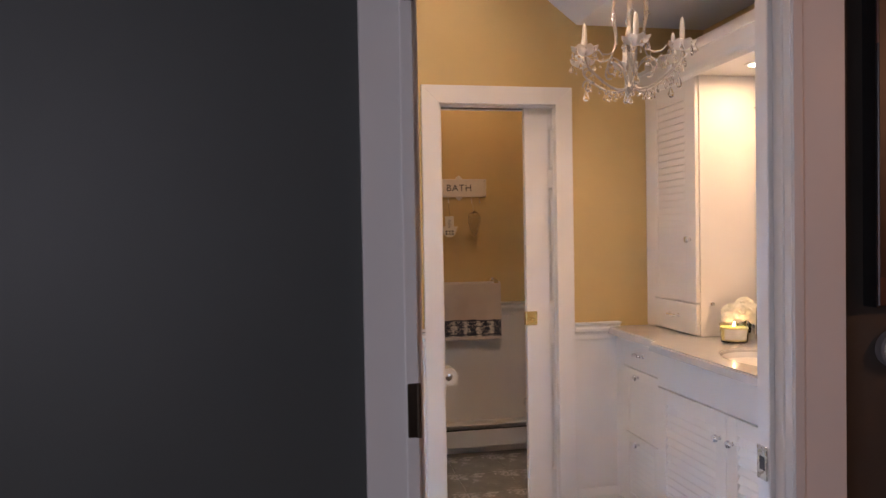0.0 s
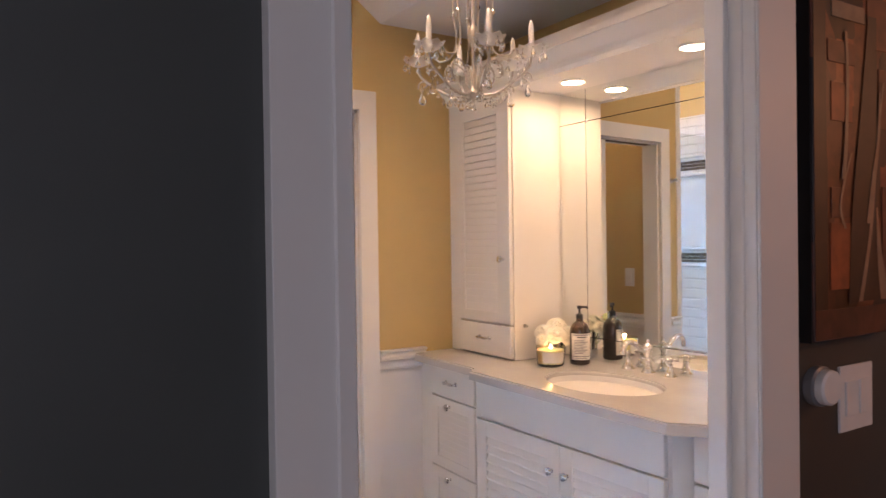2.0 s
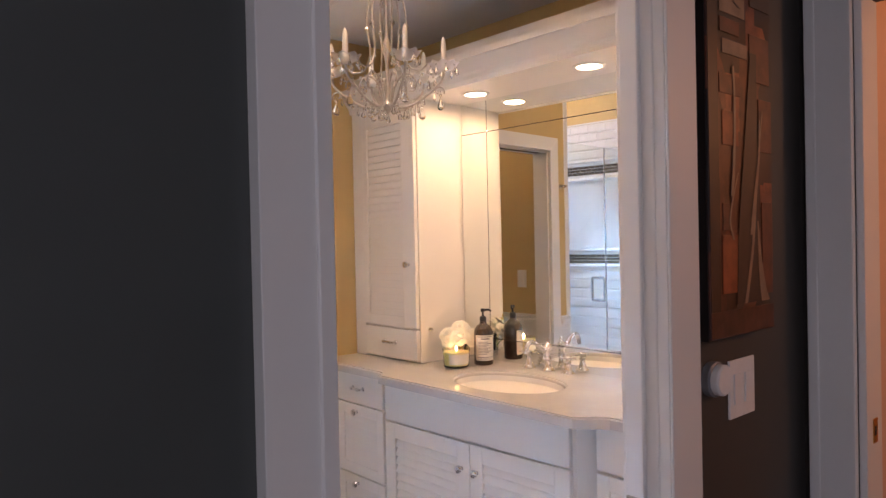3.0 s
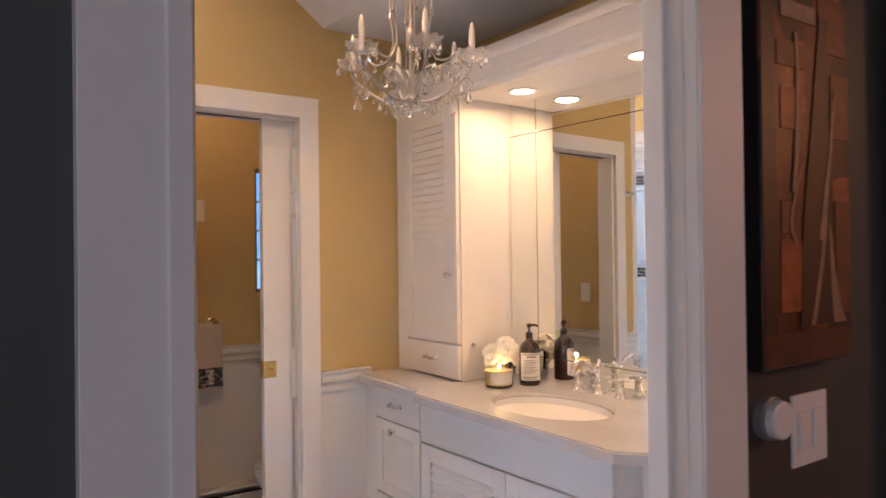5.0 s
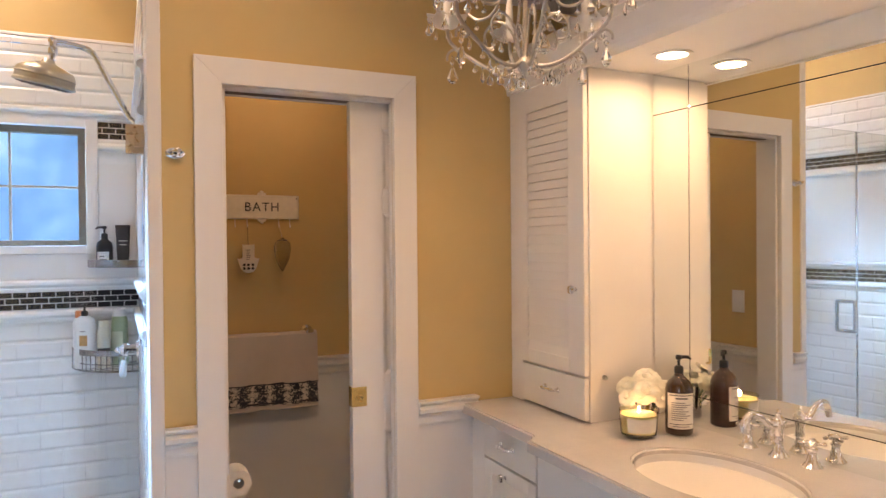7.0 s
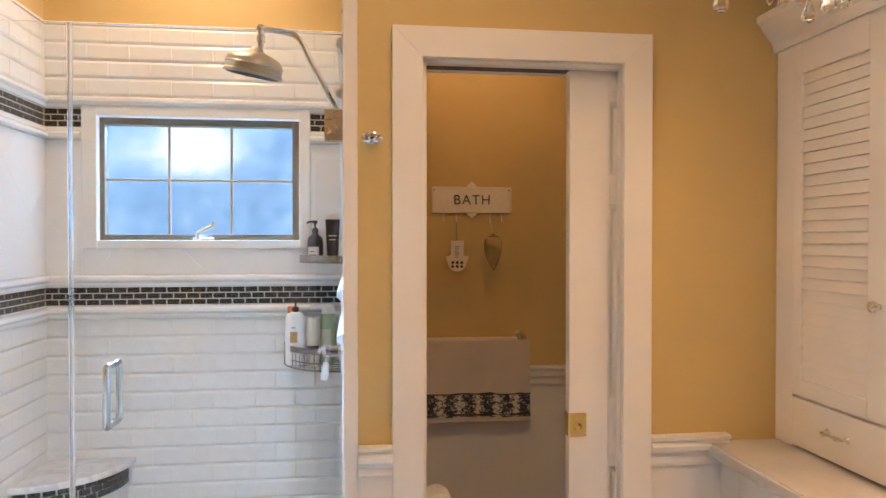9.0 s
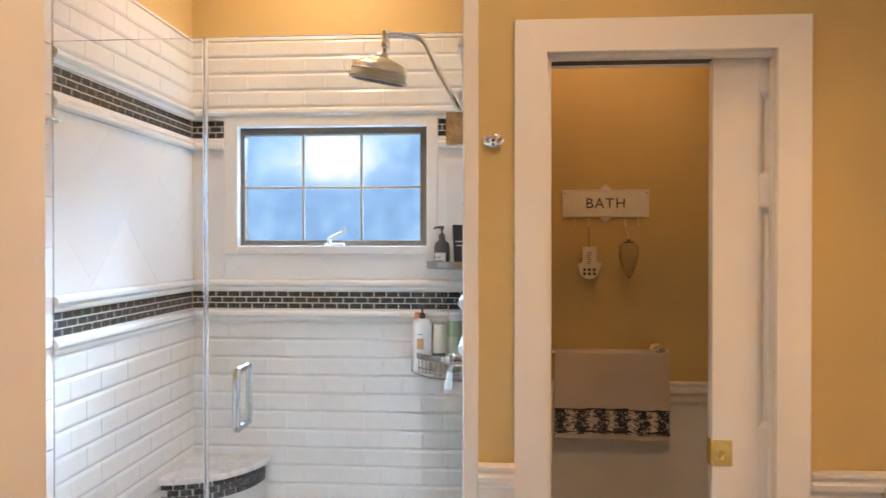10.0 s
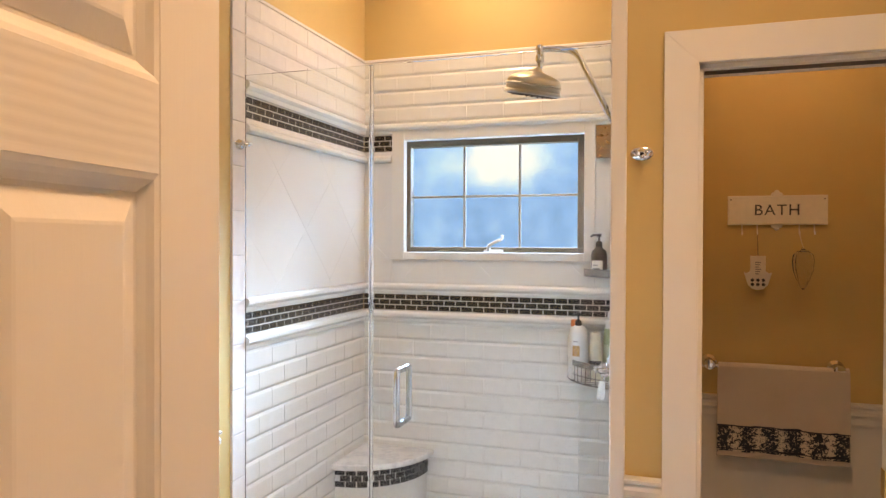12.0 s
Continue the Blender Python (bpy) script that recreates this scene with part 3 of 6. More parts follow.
def added_fixture(x, y, z, tilt):
    """An added, unseen ceiling fixture: a ring and glowing face at a lamp."""
    d = thing("added_ceiling_fixture", (x, y, z), "added unseen fixture, round and recessed, with a white ring", "ceiling light", "recessed lamps in the vaulted ceiling")
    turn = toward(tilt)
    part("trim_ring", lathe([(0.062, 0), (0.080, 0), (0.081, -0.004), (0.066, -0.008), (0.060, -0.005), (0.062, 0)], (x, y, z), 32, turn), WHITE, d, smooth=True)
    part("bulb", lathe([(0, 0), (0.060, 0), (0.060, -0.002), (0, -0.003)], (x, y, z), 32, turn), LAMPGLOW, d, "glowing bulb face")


added_fixture(-0.15, 3.95, 3.158, (0, 0, 1))
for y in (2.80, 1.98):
    added_fixture(0.75, y, 2.922, (0.612, 0, 0.791))
added_fixture(1.12, 3.80, 2.636, (0.612, 0, 0.791))
# mirror: main sheet, narrow strips at its sides, top and foot
m = thing("wall_mirror", (2.0035, 2.22, CT), "large frameless wall mirror in several sheets above the vanity", "mirror")
for y0, y1 in ((1.676, 1.8675), (1.8705, 2.5715), (2.5745, 2.7275)):
    for z0, z1 in ((CT + 0.002, 1.0355), (1.0385, 1.9435), (1.9465, 2.0835)):
        part("sheet", box(2.0035, y0, z0, 2.0085, y1, z1), MIRROR, m)

# dark sheet added so that the joints show as dark lines
part("backing", box(2.0088, 1.677, CT + 0.003, 2.0105, 2.733, 2.083), BLACK, m, "dark sheet added behind the mirror joints")
for y in (1.869, 2.573):
    clipb = lathe([(0.0075, 0), (0.0075, 0.002), (0.004, 0.005), (0, 0.006)], (2.0035, y, 1.945), 16, toward((-1, 0, 0)))
    part("clip", clipb, CHROME, m, "small chrome mirror rosette", True)
m.matrix_basis = pose(2.0500, 2.22, CT, 0, 0, 2.1)

# ---- shower glass ----
g = thing("shower_screen", (-0.15, 3.39, 0.06), "frameless clear glass shower screen with a hinged door", "shower screen")
p1 = part("fixed_panel", box(XL + 0.012, 3.385, 0.06, -0.291, 3.395, 2.148, 0.0012), GLASS, g)
p2 = part("glass_door", box(-0.286, 3.385, 0.075, 0.478, 3.395, 2.148, 0.0012), GLASS, g)
for p in (p1, p2):
    p.visible_shadow = False
# translucent strip added to imitate the bright edges where the panels meet
EDGESTRIP = glass("bright_edge_strip", (0.95, 0.97, 0.98), 0.25, 1.3)
part("edge_strip", box(-0.2900, 3.3820, 0.075, -0.2790, 3.3980, 2.146, 0.0020), EDGESTRIP, p2, "translucent strip added for the bright edges of the glass")
bm = tube(smooth_line([(-0.174, 3.385, 1.169), (-0.174, 3.345, 1.169), (-0.174, 3.335, 1.156), (-0.174, 3.335, 1.085), (-0.174, 3.335, 1.013), (-0.174, 3.345, 1.000), (-0.174, 3.385, 1.000)], 5), 0.0105, 12)
part("handle", bm, SATIN, p2, "chrome D-shaped pull handle", True)
bm = tube(smooth_line([(-0.174, 3.395, 1.169), (-0.174, 3.435, 1.169), (-0.174, 3.445, 1.156), (-0.174, 3.445, 1.085), (-0.174, 3.445, 1.013), (-0.174, 3.435, 1.000), (-0.174, 3.395, 1.000)], 5), 0.0105, 12)
part("handle", bm, SATIN, p2, "chrome D-shaped pull handle", True)
HINGE = metal("warm_satin_nickel", (0.58, 0.48, 0.36), 0.28, 0.03)
for z in (1.87, 0.32):
    bm = box(0.430, 3.374, z - 0.047, 0.484, 3.384, z + 0.047, 0.0015)
    box(0.430, 3.396, z - 0.047, 0.484, 3.406, z + 0.047, 0.0015, into=bm)
    box(0.4545, 3.366, z - 0.026, 0.4895, 3.414, z + 0.026, 0.002, into=bm)
    part("hinge", bm, HINGE, p2, "square brushed nickel glass hinge")
setting("shower_curb", box(XL + 0.01, 3.33, 0, 0.485, 3.45, 0.06, 0.004), GROUT, "low shower kerb under the glass", "kerb")

# ---- panelled doors ----
def embossed_paint():
    m, nt, p = nodes_of("wood_grain_embossed_paint")
    g = noise_node(nt, 9, 5, 0.65, stretch=(0.5, 1, 16))
    big = noise_node(nt, 3, 3, stretch=(1, 1, 2))
    wv = nt.nodes.new("ShaderNodeTexWave")
    wv.wave_type, wv.bands_direction = "BANDS", "Z"
    for key, v in (("Scale", 30), ("Distortion", 5), ("Detail", 3), ("Detail Scale", 0.8)):
        wv.inputs[key].default_value = v
    tc, mp = nt.nodes.new("ShaderNodeTexCoord"), nt.nodes.new("ShaderNodeMapping")
    mp.inputs["Scale"].default_value = (0.22, 1, 1)
    nt.links.new(tc.outputs["Object"], mp.inputs[0])
    nt.links.new(mp.outputs[0], wv.inputs["Vector"])
    nt.links.new(ramp(nt, big.outputs[0], [(0.3, (0.77, 0.725, 0.66)), (0.7, (0.81, 0.765, 0.70))]).outputs[0], p.inputs["Base Color"])
    p.inputs["Roughness"].default_value = 0.38
    bump(nt, p, mixed(nt, wv.outputs[0], g.outputs[0], 0.5), 0.34, 0.0012)
    return m


DOORPAINT = embossed_paint()
DOORPLAIN = paint("cream_door_paint", (0.79, 0.745, 0.68), 0.40, 0.03, 90, 0.12, (3, 3, 0.12))
LT, LH = 0.035, 2.022


def panel_door(parent, width, stile, rail_paint, paint_):
    """Leaf in its own frame: x along the width, y its thickness, with six raised panels."""
    mid = 0.095
    pw = (width - 2 * stile - mid) / 2
    xs = [0, stile, stile + pw, stile + pw + mid, width - stile, width]
    zs = [0, 0.22, 0.858, 1.050, 1.627, 1.706, 1.925, LH]
    leaf = part("leaf", box(0.002, -LT / 2 + 0.0125, 0.002, width - 0.002, LT / 2 - 0.0125, LH - 0.002), paint_, parent)
    for i in (0, 2, 4):
        part("stile", box(xs[i], -LT / 2, 0, xs[i + 1], LT / 2, LH, 0.0015), paint_, leaf)
    for i in (1, 3):
        for k in (0, 2, 4, 6):
            part("rail", box(xs[i] + 0.0002, -LT / 2, zs[k], xs[i + 1] - 0.0002, LT / 2, zs[k + 1], 0.0006), rail_paint, leaf)
        for k in (1, 3, 5):
            x0, x1, z0, z1 = xs[i], xs[i + 1], zs[k], zs[k + 1]
            bm = box(x0, -LT / 2 + 0.012, z0, x1, LT / 2 - 0.012, z1)
            for s in (-1, 1):
                f, r = s * LT / 2, s * (LT / 2 - 0.0115)
                loops = [((0.0, f - s * 0.0004), (0.005, f - s * 0.002), (0.010, f - s * 0.007), (0.016, r)), ((0.020, r), (0.042, f - s * 0.003), (0.045, f - s * 0.0025))]
                for loop in loops:
                    rings = [[bm.verts.new(q) for q in ((x0 + o, y, z0 + o), (x1 - o, y, z0 + o), (x1 - o, y, z1 - o), (x0 + o, y, z1 - o))] for o, y in loop]
                    for a, b in zip(rings, rings[1:]):
                        for q in range(4):
                            bm.faces.new([a[q], a[(q + 1) % 4], b[(q + 1) % 4], b[q]])
                    if loop is loops[1]:
                        bm.faces.new(rings[-1])
            bmesh.ops.recalc_face_normals(bm, faces=bm.faces)
            part("panel", bm, paint_, leaf)
    return leaf


def at_origin(name, label, category):
    """A thing whose parts are given in its own frame; it is posed afterwards."""
    ob = thing(name, (0, 0, 0), label, category)
    return ob


d1 = at_origin("entry_door", "cream white six-panel door standing wide open", "door")
LW = 0.682
panel_door(d1, LW, 0.098, DOORPAINT, DOORPLAIN)
ball = [(0.03, 0), (0.03, 0.004), (0.012, 0.010), (0.011, 0.028), (0.024, 0.036), (0.029, 0.048), (0.024, 0.058), (0, 0.062)]
for s in (-1, 1):
    part("doorknob", lathe(ball, (LW - 0.06, s * LT / 2, 0.95), 24, toward((0, s, 0))), NICKEL, d1, "brushed nickel doorknob", True)
for z in (0.25, 1.03, 1.80):
    part("hinge", tube([(-0.004, -LT / 2 - 0.004, z - 0.045), (-0.004, -LT / 2 - 0.004, z + 0.045)], 0.006, 10), BRONZE, d1, "dark bronze hinge", True)
d1.matrix_basis = pose(0.249, YF + 0.027, 0.008, 0, 0, 95.2)
d2 = at_origin("pocket_door", "white six-panel pocket door slid halfway out of the wall", "door")
panel_door(d2, 0.60, 0.118, WHITE, WHITE)
pl = box(-0.002, -LT / 2 - 0.002, 0.948, 0.052, -LT / 2 + 0.001, 1.016, 0.0008)
box(-0.0025, -LT / 2 - 0.001, 0.948, 0.0005, LT / 2 + 0.001, 1.016, 0.0008, into=pl)
latch = part("latch_plate", pl, BRASS, d2, "polished brass pocket door latch")
part("finger_pull", lathe([(0.0145, 0), (0.0145, 0.0015), (0.012, 0.0018), (0.010, 0.0004), (0, 0.0002)], (0.026, -LT / 2 - 0.002, 0.975), 24, toward((0, -1, 0))), BRASS, latch, "round brass finger pull", True)
for q in ((0.008, 1.006), (0.044, 1.006), (0.008, 0.958), (0.044, 0.958)):
    part("screw", lathe([(0.003, 0), (0.0026, 0.0008), (0, 0.001)], (q[0], -LT / 2 - 0.002, q[1]), 10, toward((0, -1, 0))), BRASS, latch)
d2.matrix_basis = pose(1.137, YB + 0.055, 0.008)
# door hardware on the entry frame
st = thing("strike_plate", (DR - 0.013, 1.132, 0.945), "worn dark metal strike plate on the entry jamb", "strike plate")
part("plate", box(DR - 0.0150, 1.118, 0.935, DR - 0.0122, 1.148, 1.000, 0.0006), NICKEL, st)
# black patch on the plate for the shade inside the latch hole
part("latch_hole_shade", box(DR - 0.0156, 1.124, 0.954, DR - 0.0149, 1.139, 0.980, 0.0002), BLACK, st, "black patch for the shade inside the latch hole")
for z in (0.34, 1.128, 1.832):
    hg = thing("jamb_hinge", (DL - 0.012, 1.066, z - 0.05), "dark bronze hinge leaf on the white door frame", "hinge", "hinges on the entry frame")
    part("leaf", box(DL - 0.0225, 1.0590, z - 0.044, DL - 0.0045, 1.0622, z + 0.044, 0.0012), BRONZE, hg)
    part("knuckle", tube([(DL - 0.0045, 1.0600, z - 0.044), (DL - 0.0045, 1.0600, z + 0.044)], 0.0045, 10), BRONZE, hg, smooth=True)

# ---- shower windows and outdoors ----
WINFRAME = plain("taupe_window_metal", (0.17, 0.145, 0.115), 0.4, 0.1, 40, metallic=0.3)
# muntin metal made lighter than the frame to carry the window's glare
MUNTINGLARE = plain("glare_lightened_muntin", (0.34, 0.33, 0.32), 0.4, 0.1, 40, metallic=0.3)


def wet_glass():
    m, nt, p = nodes_of("misted_window_glass")
    p.inputs["Base Color"].default_value = (0.96, 0.98, 1.0, 1)
    p.inputs["Transmission Weight"].default_value, p.inputs["IOR"].default_value = 1, 1.25
    n = noise_node(nt, 90, 4, 0.6)
    r = ramp(nt, n.outputs[0], [(0.35, (0.03, 0.03, 0.03)), (0.65, (0.14, 0.14, 0.14))])
    nt.links.new(r.outputs[0], p.inputs["Roughness"])
    bump(nt, p, n.outputs[0], 0.25, 0.002)
    return m


MIST = wet_glass()


def outdoors():
    """Glowing distance: blue-grey trees with a bright burst of sky painted between them."""
    m = bpy.data.materials.new("glowing_garden_backdrop")
    m.use_nodes = True
    nt = m.node_tree
    nt.nodes.clear()
    out, em = nt.nodes.new("ShaderNodeOutputMaterial"), nt.nodes.new("ShaderNodeEmission")
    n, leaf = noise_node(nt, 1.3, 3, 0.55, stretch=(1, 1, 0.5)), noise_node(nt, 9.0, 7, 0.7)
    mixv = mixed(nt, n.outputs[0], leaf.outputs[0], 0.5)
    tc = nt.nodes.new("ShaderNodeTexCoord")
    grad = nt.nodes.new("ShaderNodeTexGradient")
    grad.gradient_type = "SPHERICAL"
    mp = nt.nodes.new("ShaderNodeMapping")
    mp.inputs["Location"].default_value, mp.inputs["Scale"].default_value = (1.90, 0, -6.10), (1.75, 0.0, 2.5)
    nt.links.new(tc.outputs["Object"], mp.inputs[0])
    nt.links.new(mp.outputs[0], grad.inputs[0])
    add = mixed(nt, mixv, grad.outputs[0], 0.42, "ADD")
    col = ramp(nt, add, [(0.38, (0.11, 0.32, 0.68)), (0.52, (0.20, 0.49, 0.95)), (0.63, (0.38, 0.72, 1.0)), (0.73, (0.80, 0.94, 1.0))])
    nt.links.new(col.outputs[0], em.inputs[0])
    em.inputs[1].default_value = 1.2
    nt.links.new(em.outputs[0], out.inputs[0])
    return m


# the sheet itself gives off light, with the bright burst in its colour
setting("backdrop", box(-9, 8.4, -0.05, 9, 8.42, 5.2), outdoors(), "glowing backdrop sheet of blurred trees and sky outside the window", "backdrop")
setting("ground", box(-60, -60, -0.25, 60, 60, -0.15), plain("lawn", (0.05, 0.085, 0.03), 0.9, 0.3, 3), "grass outside the house", "ground")


def window(name, x0, x1, z0, z1, y, cols, rows, label, frame_w=0.030, clear=True):
    t = thing(name, ((x0 + x1) / 2, y, z0), label, "window")
    t["kind"] = "structure"
    bm = bmesh.new()
    for a, b, c, d in ((x0, z0, x0 + frame_w, z1), (x1 - frame_w, z0, x1, z1), (x0 + frame_w, z0, x1 - frame_w, z0 + frame_w * 0.8), (x0 + frame_w, z1 - frame_w, x1 - frame_w, z1)):
        box(a, y, b, c, y + 0.045, d, 0.002, into=bm)
    part("window_frame", bm, WINFRAME, t)
    gx0, gx1, gz0, gz1 = x0 + frame_w, x1 - frame_w, z0 + frame_w * 0.8, z1 - frame_w
    for i in range(1, cols):
        x = gx0 + (gx1 - gx0) * i / cols
        part("muntin", box(x - 0.0055, y + 0.010, gz0, x + 0.0055, y + 0.024, gz1, 0.002), MUNTINGLARE, t)
    for k in range(1, rows):
        z = gz0 + (gz1 - gz0) * k / rows
        part("muntin", box(gx0, y + 0.012, z - 0.0055, gx1, y + 0.022, z + 0.0055, 0.002), MUNTINGLARE, t)
    for i in range(cols):
        for k in range(rows):
            p = part("pane", box(gx0 + (gx1 - gx0) * i / cols, y + 0.026, gz0 + (gz1 - gz0) * k / rows, gx0 + (gx1 - gx0) * (i + 1) / cols, y + 0.030, gz0 + (gz1 - gz0) * (k + 1) / rows), MIST, t)
            p.visible_shadow = not clear
    return t


win = window("window_1", -0.568, 0.278, 1.528, 2.052, 4.425, 3, 2, "taupe framed awning window with six panes in the shower")
crank = part("crank_base", box(-0.175, 4.405, 1.527, -0.085, 4.424, 1.541, 0.004, seg=2), WHITE, win, "white window crank")
part("crank_handle", tube(smooth_line([(-0.15, 4.402, 1.541), (-0.145, 4.385, 1.558), (-0.115, 4.378, 1.575), (-0.085, 4.378, 1.588), (-0.080, 4.378, 1.607)], 5), [0.010] + [0.007] * 19 + [0.009], 10), WHITE, crank, smooth=True)
for x, s in ((-0.560, -1), (0.283, 1)):
    part("latch", tube(smooth_line([(x, 4.404, 1.60), (x + s * 0.004, 4.395, 1.63), (x + s * 0.003, 4.398, 1.70), (x, 4.404, 1.73)], 4), 0.006, 8), WHITE, win, "white window latch", True)
window("window_2", TX0, TX1, TZ0, TZ1, 4.37, 2, 4, "small framed window beside the toilet", 0.024, False)
# white surround of the shower window
bm = bmesh.new()
o0, o1, b0, b1 = -0.620, 0.328, 1.490, 2.098
for a, b, c, d in ((o0, b0, -0.5575, b1), (0.2805, b0, o1, b1), (-0.5575, b0, 0.2805, 1.5275), (-0.5575, 2.0525, 0.2805, b1)):
    box(a, 4.386, b, c, 4.4245, d, 0.003, into=bm, seg=2)
setting("trim_shower_window", bm, WHITE, "white surround of the shower window", "trim")

# ---- shower fixtures ----
sh = thing("rain_shower", (XS, 3.714, 1.98), "large round nickel rain shower head on a chrome arm", "shower head")
part("flange", lathe([(0.032, 0), (0.030, 0.006), (0.014, 0.014), (0.010, 0.016)], (XS - 0.010, 3.714, 1.975), 28, toward((-1, 0, 0.2))), CHROME, sh, smooth=True)
part("arm", tube(smooth_line([(XS - 0.012, 3.714, 1.975), (XS - 0.040, 3.714, 1.990), (0.405, 3.714, 2.075), (0.362, 3.714, 2.160), (0.342, 3.714, 2.200), (0.312, 3.714, 2.229), (0.25, 3.714, 2.241), (0.212, 3.714, 2.243)], 6), 0.0105, 14), CHROME, sh, smooth=True)
part("elbow", lathe([(0, 0.026), (0.012, 0.022), (0.016, 0.012), (0.014, 0.0), (0.012, -0.012), (0.015, -0.016), (0.015, -0.034), (0.010, -0.040), (0.010, -0.055)], (0.205, 3.714, 2.235), 24), CHROME, sh, smooth=True)
tilt = toward((0.19, -0.15, 1))
bell = [(0.012, 0.0), (0.018, -0.004), (0.024, -0.016), (0.050, -0.024), (0.078, -0.034), (0.092, -0.046), (0.095, -0.058), (0.098, -0.060), (0.098, -0.064), (0.095, -0.066), (0.095, -0.082), (0.100, -0.086), (0.100, -0.094), (0.090, -0.096), (0, -0.094)]
hd = part("head", lathe(bell, (0.193, 3.714, 2.183), 40, tilt), metal("satin_nickel_bell", (0.60, 0.55, 0.47), 0.34, 0.03), sh, "brushed nickel bell-shaped head", True)
nz = bmesh.new()
for r, n in ((0.02, 6), (0.045, 14), (0.07, 22)):
    for i in range(n):
        q = Vector((0.193, 3.714, 2.183)) + tilt @ Vector((r * math.cos(2 * math.pi * i / n), r * math.sin(2 * math.pi * i / n), -0.099))
        lathe([(0.003, 0), (0.002, -0.003), (0, -0.003)], q, 6, tilt, nz)
# dark disc added over the underside of the bell
part("underside_disc", lathe([(0, -0.0965), (0.088, -0.0965), (0.088, -0.0985), (0, -0.0985)], (0.193, 3.714, 2.183), 36, tilt), BRONZE, hd, "dark disc on the underside of the head")
part("nozzles", nz, BLACK, hd)
va = thing("shower_valve", (XS, 3.75, 1.13), "chrome shower valve with a white porcelain lever", "shower valve")
part("escutcheon", lathe([(0.085, 0), (0.085, 0.004), (0.078, 0.009), (0.035, 0.013), (0.030, 0.020)], (XS - 0.0085, 3.75, 1.140), 36, toward((-1, 0, 0))), CHROME, va, smooth=True)
part("stem", lathe([(0.021, 0.015), (0.021, 0.045), (0.026, 0.050), (0.026, 0.062), (0.018, 0.070), (0.010, 0.078), (0.013, 0.083), (0.006, 0.092), (0, 0.094)], (XS - 0.0085, 3.75, 1.140), 28, toward((-1, 0, 0))), CHROME, va, smooth=True)
lv = part("lever", tube([(XS - 0.064, 3.75, 1.130), (XS - 0.070, 3.742, 1.100)], [0.009, 0.007], 12), CHROME, va, smooth=True)
part("grip", lathe([(0.006, 0), (0.0095, 0.004), (0.0125, 0.030), (0.0135, 0.052), (0.010, 0.062), (0, 0.065)], (XS - 0.070, 3.742, 1.103), 20, toward((-0.10, -0.06, -1))), PORCELAIN, lv, "white porcelain grip", True)


def wire_caddy(z, r, rim, label):
    """Quarter-round corner basket in the far corner of the shower."""
    cx, cy = XS - 0.010, YW - 0.012
    t = thing("corner_caddy", (cx - 0.05, cy - 0.05, z), label, "shower caddy", "corner caddies in the shower")
    arc = [(cx - r * math.sin(a), cy - r * math.cos(a)) for a in [k * math.pi / 2 / 16 for k in range(17)]]
    hoop = lambda h, rad: tube([(x, y, h) for x, y in arc] + [(cx - 0.004, cy - 0.004, h)], rad, 8, True)
    band = bmesh.new()
    for (xa, ya), (xb, yb) in zip(arc, arc[1:]):
        vs = [band.verts.new(q) for q in ((xa, ya, z + rim - 0.024), (xb, yb, z + rim - 0.024), (xb, yb, z + rim), (xa, ya, z + rim))]
        band.faces.new(vs)
    bmesh.ops.remove_doubles(band, verts=band.verts, dist=1e-5)
    bmesh.ops.solidify(band, geom=band.faces[:], thickness=0.0025)
    part("rim", band, WIRE, t)
    part("floor_hoop", hoop(z, 0.0035), WIRE, t, smooth=True)
    if rim > 0.05:
        part("middle_hoop", hoop(z + 0.030, 0.0022), WIRE, t, smooth=True)
    for k in range(1, 16):
        x, y = arc[k]
        part("upright", tube([(x, y, z), (x, y, z + rim - 0.016)], 0.0020, 6), WIRE, t)
    for k in range(2, 16, 2):
        x, y = arc[k]
        part("rod", tube([(x, y, z), (cx - 0.004, y, z)], 0.0018, 6), WIRE, t)
    return t


wire_caddy(0.995, 0.262, 0.090, "chrome wire corner basket holding shampoo bottles")
wire_caddy(1.434, 0.196, 0.030, "small chrome wire corner shelf with two bottles")


